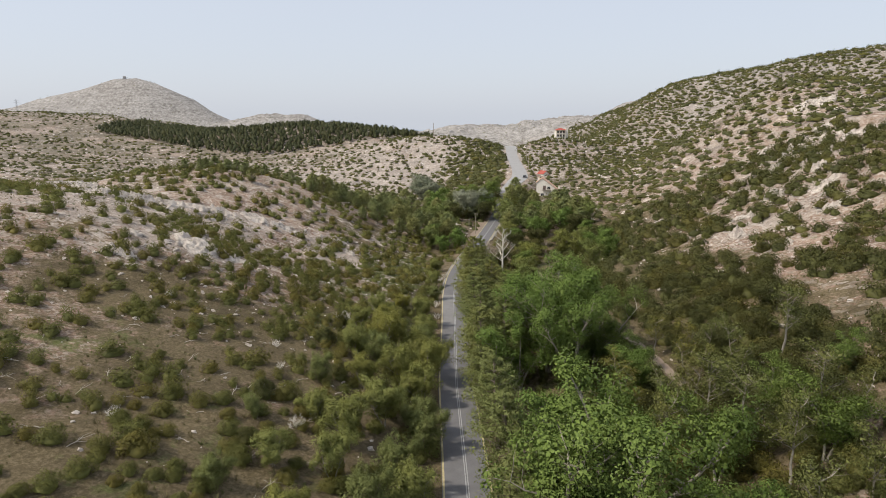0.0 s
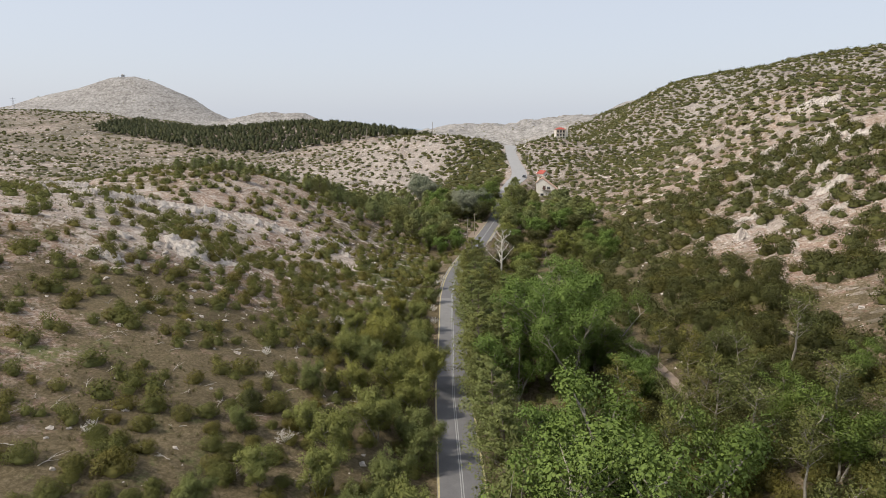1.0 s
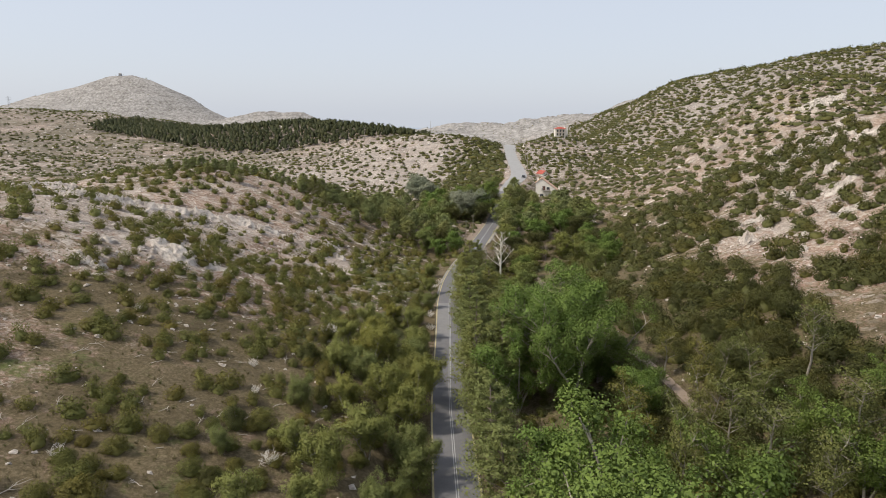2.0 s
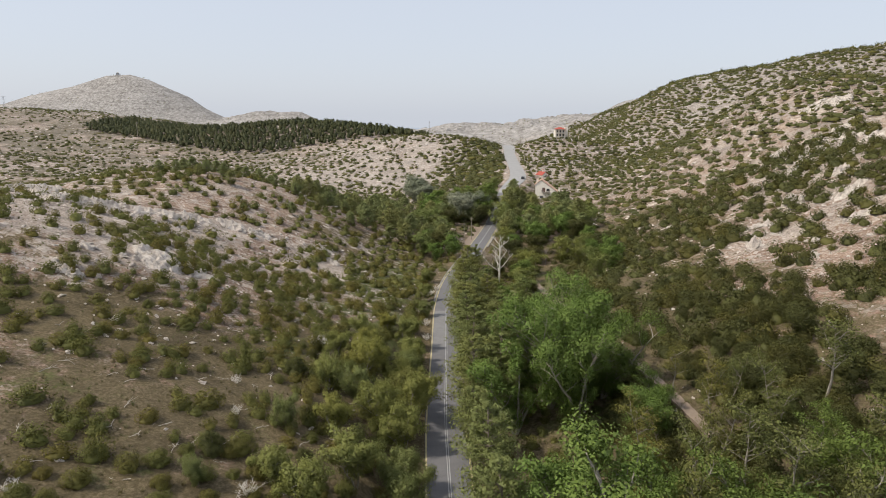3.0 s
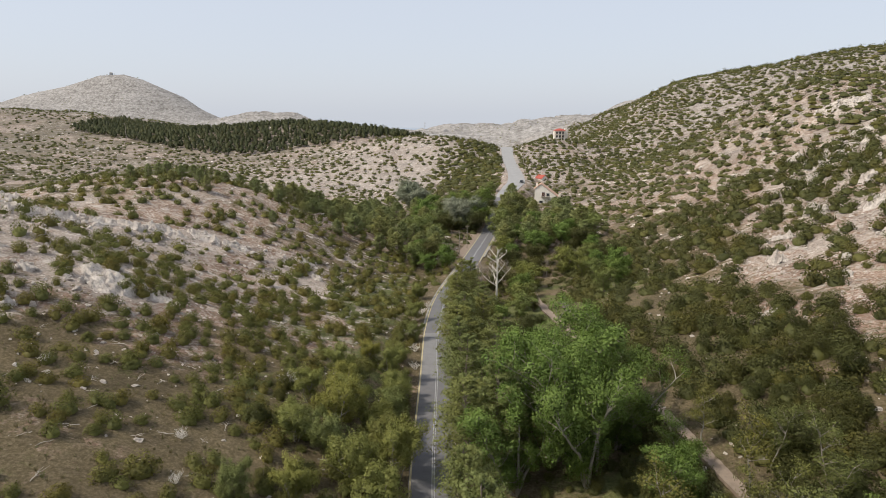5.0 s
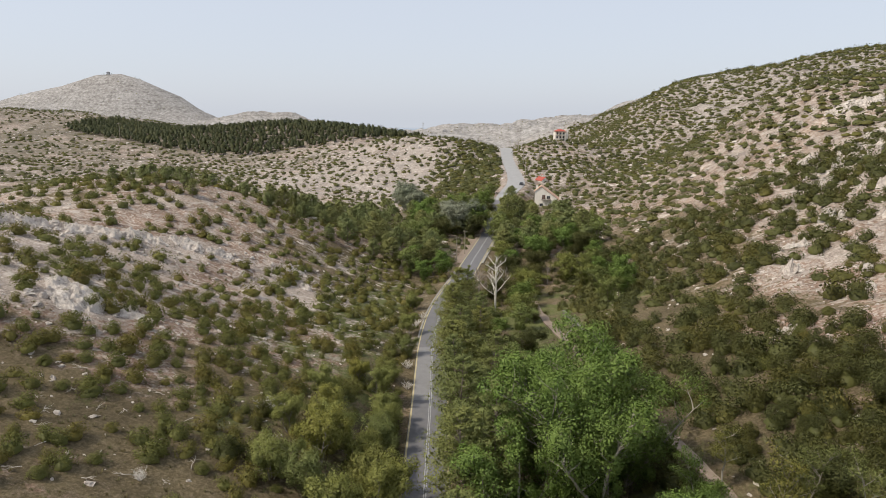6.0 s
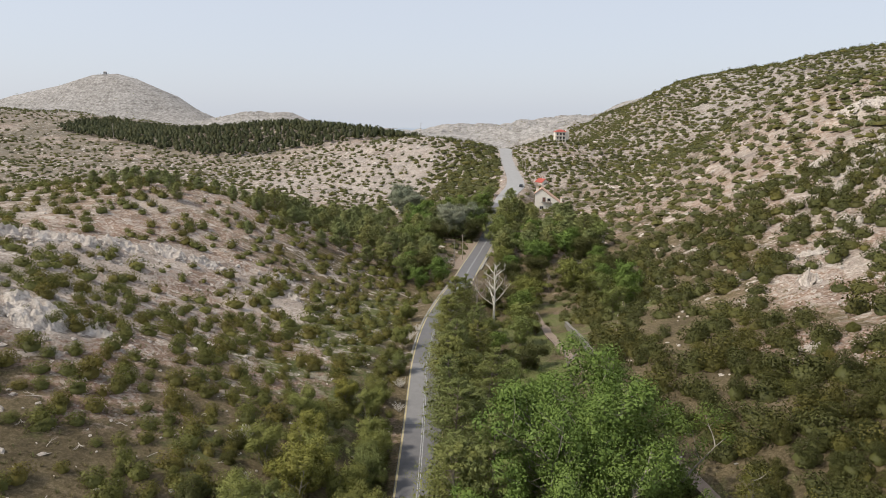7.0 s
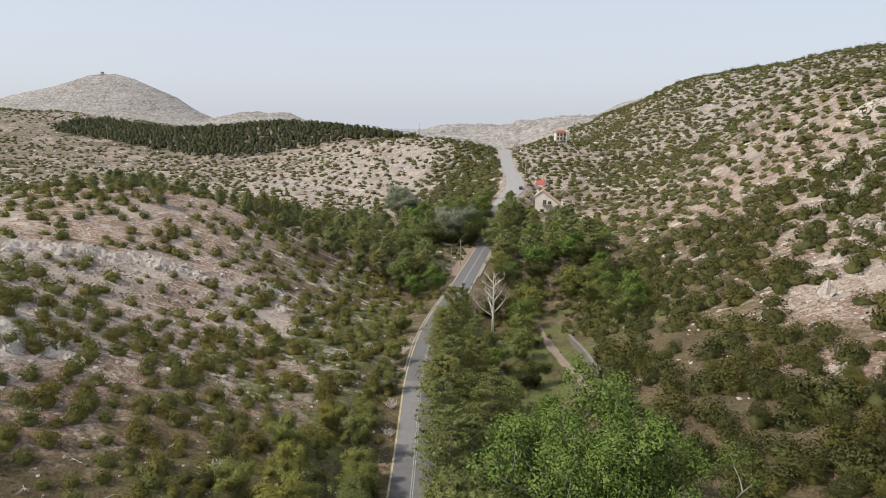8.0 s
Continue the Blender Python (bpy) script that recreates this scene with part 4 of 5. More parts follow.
BIG_SHRUBS = [
    (-49.5, 59, 2.0), (-43.5, 55, 1.9), (58.4, 193.4, 1.7), (51.3, 150.9, 1.8), (39.8, 199.2, 2.2), (74.3, 181.9, 1.5), (78.7, 214.1, 1.8), (45.6, 167.5, 1.8), (36.4, 164.6, 1.7),
    (59.5, 158.8, 1.6), (75, 167.8, 1.4), (40.7, 123, 2.0), (47.9, 175, 1.8), (41.6, 140, 2.0), (50.8, 147.4, 1.6), (70.5, 179, 1.6), (53.5, 197.5, 1.8), (42, 195, 1.4), (30.8, 174.5, 1.7),
    (-62.4, 116.7, 1.4), (-53, 135.8, 1.3), (-57.4, 113, 1.2), (-36.7, 79.9, 1.4), (-48, 96.2, 1.3), (-51.5, 84.2, 1.2), (-35.3, 106, 1.3), (-45.4, 101.5, 1.2),
]
SHRUBS = [shrub_geo(91 + k, 15 + 2 * k, 170, 0.072, 0.95) for k in range(5)]
shrub_kinds = []
for k, tpl in enumerate(SHRUBS):
    root = thing("shrub", ("rounded dark green evergreen shrub on dry grass", "lumpy olive-green evergreen shrub on stony soil", "low spreading evergreen shrub among fallen twigs", "dense brownish-green evergreen shrub on the slope", "tall bushy evergreen shrub on the slope")[k], "shrub")
    part("foliage", tpl, M_SHRUB, root)
    shrub_kinds.append(root)

rng, x, y = jittered(-160, 125, 48, 262, 3.15, 101, 0.42)
keep = in_view(x, y) & clear_of_road(x, y) & off_track(x, y, 3.0) & (rng.random(len(x)) < near_cover(x, y))
keep &= ~((np.abs(x + 2) < 3) & (np.abs(y - 205) < 8))
for bx, by, _ in BIG_SHRUBS:
    keep &= (x - bx) ** 2 + (y - by) ** 2 > 7
places = np.stack([x, y, 0.66 + 1.05 * rng.random(len(x)) ** 1.3 + (0.6 + 1.0 * rng.random(len(x))) * (x > 20) + (0.18 * (x < -15) + 0.55 * rng.random(len(x))) * (x < 0) + 0.8 * spot(x, y, 42, 145, 20, 45) * rng.random(len(x))], -1)[keep]
closeness = np.hypot(places[:, 0] * 1.0, places[:, 1] - 40)
order = np.argsort(closeness)
plant(shrub_kinds, BIG_SHRUBS + [tuple(map(float, p)) for p in places[order[:260]]], 16, "shrubs near the flight")
MID_SHRUBS = [shrub_geo(121 + k, 10 + k, 56, 0.125, 0.95, (3, 7, 0.10, 0.66)) for k in range(6)]
LIGHT_SHRUBS = [shrub_geo(111 + k, 8 + k, 24, 0.18, 0.9, (3, 7, 0.12, 0.74)) for k in range(6)]
middle, back = places[order[260:1150]], places[order[1150:]]
# right of x = 12 the same shrubs take the darker leaves
stuff("shrubs", MID_SHRUBS, middle[middle[:, 0] < 12], M_SHRUBS, "olive-green evergreen shrubs on stony soil", "shrubs", 17)
stuff("junipers", MID_SHRUBS, middle[middle[:, 0] >= 12], M_SCRUB, "dark rounded shrubs on the stony slope", "shrubs", 27)
stuff("slope_shrubs", LIGHT_SHRUBS, back[back[:, 0] < 12], M_SHRUBS, "olive-green evergreen shrubs on the rocky ridge", "shrubs", 25)
stuff("slope_junipers", LIGHT_SHRUBS, back[back[:, 0] >= 12], M_SCRUB, "dark low shrubs high on the slope", "shrubs", 28)

rng, x, y = jittered(-75, 75, -60, 46, 3.6, 108, 0.44)
keep = clear_of_road(x, y) & (rng.random(len(x)) < 0.55 + 0.7 * fbm(x, y, 14, 61))
places = np.stack([x, y, 0.7 + 1.1 * rng.random(len(x)) ** 1.3], -1)[keep]
stuff("valley_shrubs", LIGHT_SHRUBS, places, M_SHRUBS, "olive-green evergreen shrubs on the valley floor", "shrubs", 30)

rng, x, y = jittered(-640, 430, 262, 900, 5.0, 102, 0.44)
d = 0.52 + 0.45 * fbm(x, y, 30, 71) + 0.36 * (x > 20) + 0.25 * spot(x, y, 80, 330, 60, 110) + 0.7 * spot(x, y, -20, 455, 20, 80) + 0.5 * spot(x, y, 24, 440, 14, 70) - 0.12 * (y > 620) - 0.1 * (x < -200) + 0.3 * spot(x, y, -60, 330, 60, 40) + 0.2 * spot(x, y, 30, 480, 30, 80)
keep = (x < 0.60 * y + 20) & (x > -0.95 * y - 10) & clear_of_road(x, y) & (rng.random(len(x)) < d)
places = np.stack([x, y, 0.9 + 1.3 * rng.random(len(x)) ** 1.5 + 0.0006 * y + 0.35 * (x < 12) * (y < 620) + 1.9 * spot(x, y, -20, 455, 18, 80) + 0.5 * (x > 20) + 0.75 * np.clip((x - 40) / 40, 0, 1) * rng.random(len(x))], -1)[keep]
FAR_SHRUBS = [shrub_geo(131 + k, 5, 7, 0.30, 0.85, (3, 6, 0.14, 0.82)) for k in range(5)]
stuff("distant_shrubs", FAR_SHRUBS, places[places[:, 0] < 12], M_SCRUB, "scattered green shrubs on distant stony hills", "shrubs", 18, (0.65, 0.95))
stuff("distant_junipers", FAR_SHRUBS, places[places[:, 0] >= 12], M_SCRUB, "scattered dark shrubs on the far slope", "shrubs", 29, (0.65, 0.95))

rng, x, y = jittered(-1500, 700, 900, 1600, 9.5, 103)
keep = (x < 0.60 * y) & (x > -0.97 * y) & (rng.random(len(x)) < 0.45 + 0.5 * fbm(x, y, 60, 77))
places = np.stack([x, y, 0.9 + 1.3 * rng.random(len(x)) ** 2.5], -1)[keep]
stuff("hill_scrub", [shrub_geo(136 + k, 3, 1, 0.6, 0.8, (2, 6, 0.25, 0.8)) for k in range(3)], places, M_SHRUBS, "tiny scrub dots on far grey hills", "shrubs", 19, (0.5, 0.8))


M_TUFT = leaf_material("dry_grass", (0.10, 0.085, 0.038), (0.24, 0.205, 0.105), (0.6, 0.85, 0.55), True)


def tuft_geo(seed):
    """A tussock of dry grass."""
    rng = np.random.default_rng(seed)
    n = 11
    a, r = rng.random(n) * 6.28, rng.random(n) * 0.5
    foot = np.stack([np.cos(a) * r, np.sin(a) * r, np.full(n, -0.05)], -1)
    lean = np.stack([np.cos(a) * 0.5, np.sin(a) * 0.5, 0.6 + 0.6 * rng.random(n)], -1)
    side = np.stack([-np.sin(a), np.cos(a), np.zeros(n)], -1) * 0.12
    return Geo().add(np.stack([foot - side, foot + side, foot + lean], 1), None, np.arange(3 * n).reshape(-1, 3))


rng, x, y = jittered(-120, 70, 52, 190, 1.15, 107)
keep = in_view(x, y) & clear_of_road(x, y) & (rng.random(len(x)) < 0.42 + 0.6 * fbm(x, y, 9, 63) - 0.3 * rockiness(x, y) - 0.15 * (y > 140))
places = np.stack([x, y, 0.22 + 0.35 * rng.random(len(x)) ** 2], -1)[keep]
stuff("grass_tufts", [tuft_geo(141 + k) for k in range(4)], places, M_TUFT, "dry yellowish grass tussocks between shrubs", "grass", 23)


# ---------------------------------------------------------------- the pine wood on the hill
def forest_tree(seed):
    rng = np.random.default_rng(seed)
    geo = Geo()
    tube_geo(geo, [(0, 0, -0.5), (0, 0, 6.0)], [0.16, 0.08], 3)
    dome_geo(geo, rng, 2.0, 4.6, 3, 6, 0.16, lift=2.0)
    steps = np.linspace(0, 1, 5)
    c = np.array([(rng.normal() * 0.6, rng.normal() * 0.6, 2.4 + 3.9 * f) for f in steps])
    r = np.array([(2.5 - 1.5 * f**1.5, 2.5 - 1.5 * f**1.5, 1.1) for f in steps])
    return leaves_geo(geo, rng, c, r, 14, 0.8, up=0.6, shell=0.75, slim=0.7, heart=(0, 0, 2))


rng, x, y = jittered(-480, -40, 560, 760, 4.4, 104)
front = np.interp(x, [-460, -400, -330, -270, -230, -150, -60], [662, 640, 612, 585, 584, 600, 630])
keep = (y > front + 4 * fbm(x, y, 20, 88)) & (y < front + 95) & (x > -455) & (x < -75 - 0.0 * y) & (rng.random(len(x)) < 0.93)
places = np.stack([x, y, 0.68 + 0.35 * rng.random(len(x))], -1)[keep]
stuff("pine_wood", [forest_tree(151 + k) for k in range(5)], places, M_FOREST, "dense dark green pine wood on the hill", "forest", 20, (0.85, 1.15))


# ---------------------------------------------------------------- rocks
def rock_material():
    m, b = material("limestone", 0.9, 0.2)
    fine, mid = noise_tex(m, 2.6, 8, 0.7), noise_tex(m, 0.5, 5, 0.6)
    col = mix(m, 0.55, ramp(m, fine, (0.34, (0.15, 0.128, 0.112)), (0.45, (0.50, 0.435, 0.385)), (0.62, (0.80, 0.725, 0.655))), ramp(m, mid, (0.35, (0.45, 0.39, 0.335)), (0.6, (0.72, 0.66, 0.595))))
    link(m, col, b.inputs["Base Color"])
    bump(m, b, fine, 1.0, 0.5)
    return m


M_ROCK = rock_material()


def rock_geo(seed, rings=4, sides=7, tall=0.8, jag=0.25):
    """An angular stone about 1 m in radius."""
    rng = np.random.default_rng(seed)
    v = []
    for k in range(rings):
        f = k / (rings - 1)
        r = (1 - 0.42 * f**1.5) * (1 + 0.12 * rng.normal())
        for j in range(sides):
            a = 2 * np.pi * (j + 0.4 * rng.normal()) / sides
            q = r * (1 + jag * rng.normal())
            v.append((q * math.cos(a), q * math.sin(a), -0.35 + tall * f * 1.1 + jag * 0.4 * rng.normal()))
    top = len(v)
    v.append((0.1 * rng.normal(), 0.1 * rng.normal(), tall * (0.9 + 0.2 * rng.random())))
    k, j = np.meshgrid(np.arange(rings - 1), np.arange(sides), indexing="ij")
    n = (j + 1) % sides
    a, b, c, d = k * sides + j, k * sides + n, (k + 1) * sides + n, (k + 1) * sides + j
    tris = np.concatenate([np.stack([a, b, c], -1).reshape(-1, 3), np.stack([a, c, d], -1).reshape(-1, 3)])
    j = np.arange(sides)
    last = (rings - 1) * sides
    tris = np.concatenate([tris, np.stack([last + j, last + (j + 1) % sides, np.full(sides, top)], -1)])
    return Geo().add(v, None, tris)


BLOCKS = [rock_geo(181 + k, 4, 6, 0.9 + 0.12 * k, 0.27).mesh("block", M_ROCK) for k in range(7)]


def outcrop(seed, x0, y0, turn, wide, deep, tall, count, label):
    """A crag: a crumpled mass of limestone with loose upright blocks."""
    rng = np.random.default_rng(seed)
    root = thing("limestone_outcrop", label, "rock", "limestone outcrops")
    base = height(x0, y0)
    root.matrix_basis = Matrix.Translation((x0, y0, base)) @ Matrix.Rotation(turn, 4, "Z")
    c, d = math.cos(turn), math.sin(turn)
    nx, ny = max(12, int(wide / 0.27)), max(12, int(deep / 0.27))
    u, v = np.meshgrid(np.linspace(-1, 1, nx), np.linspace(-1, 1, ny))
    x = u * wide / 2 + 0.09 * rng.normal(size=u.shape)
    y = v * deep / 2 + 0.09 * rng.normal(size=u.shape)
    px, py = x0 + x * c - y * d, y0 + x * d + y * c
    edge = np.clip((1 - (u**2 + v**2) + 0.6 * fbm(px, py, 3.5, seed, 3)) * 1.8, 0, 1)
    # split into blocks, each with its own height and slant
    n = max(12, int(wide * deep / 1.1))
    bx, by = rng.uniform(-0.5, 0.5, n) * wide, rng.uniform(-0.5, 0.5, n) * deep
    near = ((x[..., None] - bx) ** 2 + 1.6 * (y[..., None] - by) ** 2).argmin(-1)
    lift, sx, sy = rng.random(n) ** 1.4, rng.normal(size=n) * 0.35, rng.normal(size=n) * 0.35 - 0.15
    crest = 1 - np.abs(fbm(px, py, 4.0, seed + 5, 4, 0.6))
    z = edge * (0.5 + tall * (0.45 * lift[near] + 0.55 * crest**2 - 0.15) + sx[near] * (x - bx[near]) + sy[near] * (y - by[near]))
    z = ground_z(px, py) - base - 0.45 + z + 0.06 * rng.random(u.shape)
    i, j = np.meshgrid(np.arange(nx - 1), np.arange(ny - 1))
    k = (j * nx + i).ravel()
    tris = np.concatenate([np.stack([k, k + 1, k + nx + 1], -1), np.stack([k, k + nx + 1, k + nx], -1)])
    part("rock_mass", Geo().add(np.stack([x, y, z], -1), None, tris), M_ROCK, root)
    for _ in range(count):
        bx, by = rng.normal() * wide * 0.3, rng.normal() * deep * 0.3
        low = height(x0 + bx * c - by * d, y0 + bx * d + by * c) - base
        one = part("block", BLOCKS[rng.integers(0, 7)], None, root)
        m = Matrix.Translation((bx, by, low + 0.05)) @ Matrix.Rotation(rng.normal() * 0.6, 4, "Z") @ Matrix.Rotation(rng.normal() * 0.15, 4, "X")
        one.matrix_basis = m @ Matrix.Diagonal((rng.uniform(0.3, 0.9), rng.uniform(0.3, 0.8), rng.uniform(0.25, 0.5) * tall, 1))
    return root


# shape of crag: width, depth, height, loose blocks
SHAPES = [(17, 9, 1.9, 22, "jagged pale grey limestone outcrop on the hillside"), (10, 5, 1.6, 12, "broken white limestone crag among shrubs"), (3.6, 3.2, 3.0, 4, "small white limestone pinnacle on the slope")]
CRAGS = [
    (0, -72, 136.5, 0.9), (1, -64.5, 139, 0.8), (0, -113, 166, 1.1), (1, -104, 167, 1.2), (1, -98, 173, 1.2), (1, -93, 179.5, 1.1), (1, -87, 185, 1.1), (1, -80, 191, 1.0), (1, -73, 194, 0.8), (0, -143, 191, 1.2), (0, -129, 178, 1.0), (1, -57, 203, 0.6), (1, -78, 118.5, 0.7), (1, -83, 131, 0.5),
    (2, 65, 188, 1.2), (2, 83.5, 212, 1.4), (1, 85, 209, 0.6), (0, 101, 246, 1.1), (0, 112, 252, 1.2), (1, 94, 200, 1.0), (1, 88, 182, 0.9), (1, 104, 226, 1.0), (2, 75, 176, 0.8), (1, 70, 168, 0.6), (1, 52, 155, 0.6),
    (1, -47, 199, 0.5), (2, -50, 193, 0.8), (1, 120, 262, 1.2), (0, 132, 300, 1.3), (1, 98, 262, 1.0), (2, 92, 232, 1.2), (1, 118, 236, 1.0), (2, 97, 214, 1.2), (1, 72, 203, 0.6),
]
for n, (k, x, y, size) in enumerate(CRAGS):
    wide, deep, tall, count, label = SHAPES[k]
    outcrop(201 + n, x, y, (n * 37 % 60 - 30) / 50, wide * size, deep * size, tall * size**0.5, count, label)

STONES = [rock_geo(171 + k, 3, 6, 0.6, 0.22) for k in range(6)]
rng, x, y = jittered(-150, 125, 55, 262, 2.0, 105)
keep = in_view(x, y) & clear_of_road(x, y) & (rng.random(len(x)) < 0.12 + 0.5 * rockiness(x, y) + 0.30 * spot(x, y, -80, 155, 45, 45) + 0.10 * (x > 40) - 0.07 * ((y < 105) & (x < 0))) & ~((x > -8) & (x < 20))
places = np.stack([x, y, 0.16 + 0.5 * rng.random(len(x)) ** 3.0 + 0.7 * rockiness(x, y) * rng.random(len(x)) ** 2], -1)[keep]
stuff("stones", STONES, places, M_ROCK, "loose pale limestone blocks on the slopes", "stones", 21, (0.7, 1.2))
rng, x, y = jittered(-480, 380, 262, 760, 6.0, 106)
keep = (x < 0.60 * y + 20) & (x > -0.95 * y) & clear_of_road(x, y) & (rng.random(len(x)) < 0.34 + 0.4 * rockiness(x, y))
places = np.stack([x, y, 0.45 + 1.5 * rng.random(len(x)) ** 2.5], -1)[keep]
stuff("distant_stones", STONES, places, M_ROCK, "pale limestone ledges on distant hills", "stones", 22, (0.5, 1.0))


# ---------------------------------------------------------------- buildings, walls, poles and the car
M_CREAM = plain("cream_render", (0.76, 0.71, 0.63), 0.85, 0.8, 0.1)
M_TILE = plain("terracotta_tiles", (0.36, 0.085, 0.062), 0.8, 2.5, 0.25)
M_PALE_TILE = plain("weathered_tiles", (0.50, 0.33, 0.24), 0.85, 2.5, 0.25)
M_DOOR = plain("dark_wood", (0.12, 0.06, 0.04), 0.6, 3.0, 0.2)
M_GLASS = plain("window_glass", (0.03, 0.035, 0.04), 0.12, 1.0, 0.1, 0.6)
M_STONE = plain("stone_masonry", (0.19, 0.175, 0.155), 0.9, 0.7, 0.35)
M_WOODPOLE = plain("weathered_pole", (0.30, 0.26, 0.21), 0.9, 3.0, 0.25)
M_STEEL = plain("galvanised_steel", (0.40, 0.41, 0.42), 0.5, 3.0, 0.15)
M_CAR = plain("dark_car_paint", (0.025, 0.027, 0.032), 0.3, 1.0, 0.1, 0.6)
M_TYRE = plain("tyre_rubber", (0.02, 0.02, 0.02), 0.9, 5.0, 0.2)
M_TRACK = plain("pale_trodden_earth", (0.25, 0.195, 0.15), 0.95, 0.6, 0.25)


def opening(root, x, z, w, h, y, kind="window"):
    """A window or door with frame and sill on the front wall."""
    pane = part(kind, box_geo(Geo(), x, y - 0.04, z, x + w, y + 0.10, z + h), M_GLASS if kind == "window" else M_DOOR, root)
    rim = Geo()
    for a, b, c, d in ((x - 0.12, z - 0.12, x, z + h + 0.12), (x + w, z - 0.12, x + w + 0.12, z + h + 0.12), (x, z + h, x + w, z + h + 0.12), (x + w / 2 - 0.04, z, x + w / 2 + 0.04, z + h)):
        box_geo(rim, a, y - 0.07, b, c, y - 0.005, d)
    part("frame", rim, M_WHITE, pane)
    part("sill", box_geo(Geo(), x - 0.2, y - 0.18, z - 0.2, x + w + 0.2, y - 0.003, z - 0.125), M_CONCRETE, pane)
    return pane


def gable_house(name, label, wide, deep, left, right, apex_x, apex, wall, tiles, openings, chimneys, balcony=None):
    """A rendered house whose gable wall looks along -y."""
    root = thing(name, label, "house")
    outline = [(0, -2.0), (wide, -2.0), (wide, right), (apex_x, apex), (0, left)]
    part("wall", prism_geo(Geo(), outline, 0, deep), wall, root)
    for (ax, az), (bx, bz) in (((apex_x, apex), (-0.45, left - 0.45 * (apex - left) / max(apex_x, 0.1))), ((apex_x, apex), (wide + 0.45, right - 0.45 * (apex - right) / (wide - apex_x)))):
        part("roof", prism_geo(Geo(), [(ax, az + 0.02), (bx, bz + 0.02), (bx, bz + 0.22), (ax, az + 0.24)] if bx > ax else [(bx, bz + 0.02), (ax, az + 0.02), (ax, az + 0.24), (bx, bz + 0.22)], -0.35, deep + 0.35), tiles, root)
    for x, y, z0, z1 in chimneys:
        stack = part("chimney", box_geo(Geo(), x, y, z0, x + 0.9, y + 0.9, z1, cut=0.05), wall, root)
        part("cap", box_geo(Geo(), x - 0.1, y - 0.1, z1 + 0.002, x + 1.0, y + 1.0, z1 + 0.15), tiles, stack)
    for x, z, w, h, kind in openings:
        opening(root, x, z, w, h, 0, kind)
    if balcony:
        x0, x1, z = balcony
        slab = part("balcony", box_geo(Geo(), x0, -1.2, z - 0.18, x1, -0.004, z), M_CONCRETE, root)
        rail = Geo()
        box_geo(rail, x0, -1.2, z + 0.95, x1, -1.14, z + 1.0)
        for k in range(int((x1 - x0) / 0.25)):
            box_geo(rail, x0 + 0.25 * k, -1.19, z, x0 + 0.25 * k + 0.04, -1.15, z + 0.95)
        part("rail", rail, M_DOOR, slab)
    return root


house = gable_house("house", "cream gabled house with two chimneys above the trees", 11.0, 9, 8.6, 3.6, 2.6, 11.0, M_CREAM, M_PALE_TILE,
    [(3.2, 4.6, 1.1, 2.1, "door"), (5.2, 4.9, 1.1, 1.3, "window"), (7.6, 1.0, 1.4, 1.3, "window"), (2.2, 1.0, 1.3, 1.3, "window")], [(0.4, 1.2, 8.0, 11.6), (10.2, 1.5, 2.6, 6.6)], (2.8, 6.8, 4.5))
house.matrix_basis = Matrix.Translation((14.6, 358, 5.6)) @ Matrix.Rotation(radians(-5), 4, "Z") @ Matrix.Diagonal((1.18, 0.98, 0.98, 1))
cottage = gable_house("house", "small cream house with a red tiled roof", 6.5, 7, 3.0, 3.0, 3.25, 5.2, M_CREAM, M_TILE,
    [(2.4, 0.9, 1.2, 1.2, "window")], [(5.0, 5.0, 3.4, 6.6)])
cottage.matrix_basis = pose(20.5, 404, 12.6, 0, 0, 40) @ Matrix.Scale(0.78, 4)


def villa():
    """A two-storey white villa with a columned porch and a tower stair."""
    root = thing("house", "white two-storey villa with red roof and columns", "house")
    part("wall", box_geo(Geo(), 0, 0, -5, 9.5, 8, 6.4), M_CREAM, root)
    part("tower", box_geo(Geo(), 9.5, 2, -3, 12.2, 6, 8.2, cut=0.1), M_CREAM, root)
    hip = Geo().add([(-0.5, -2.4, 6.4), (10, -2.4, 6.4), (10, 8.5, 6.4), (-0.5, 8.5, 6.4), (3.5, 3.0, 8.3), (6.0, 3.0, 8.3)], [(0, 1, 5, 4), (2, 3, 4, 5), (0, 3, 2, 1)], [(1, 2, 5), (3, 0, 4)])
    part("roof", hip, M_TILE, root)
    part("porch_floor", box_geo(Geo(), 0, -2.0, 3.0, 9.5, -0.004, 3.2), M_CREAM, root)
    for x in (0.2, 3.1, 6.2, 9.1):
        column = Geo()
        tube_geo(column, [(x, -1.8, -3), (x, -1.8, 6.4)], [0.2, 0.18], 8)
        part("column", column, M_CREAM, root)
    for z in (0.3, 3.6):
        for x in (1.4, 4.2, 7.0):
            opening(root, x, z, 1.3, 1.7, 0)
    return root


villa().matrix_basis = Matrix.Translation((35.5, 520, 35.0)) @ Matrix.Rotation(radians(6), 4, "Z") @ Matrix.Scale(0.82, 4)


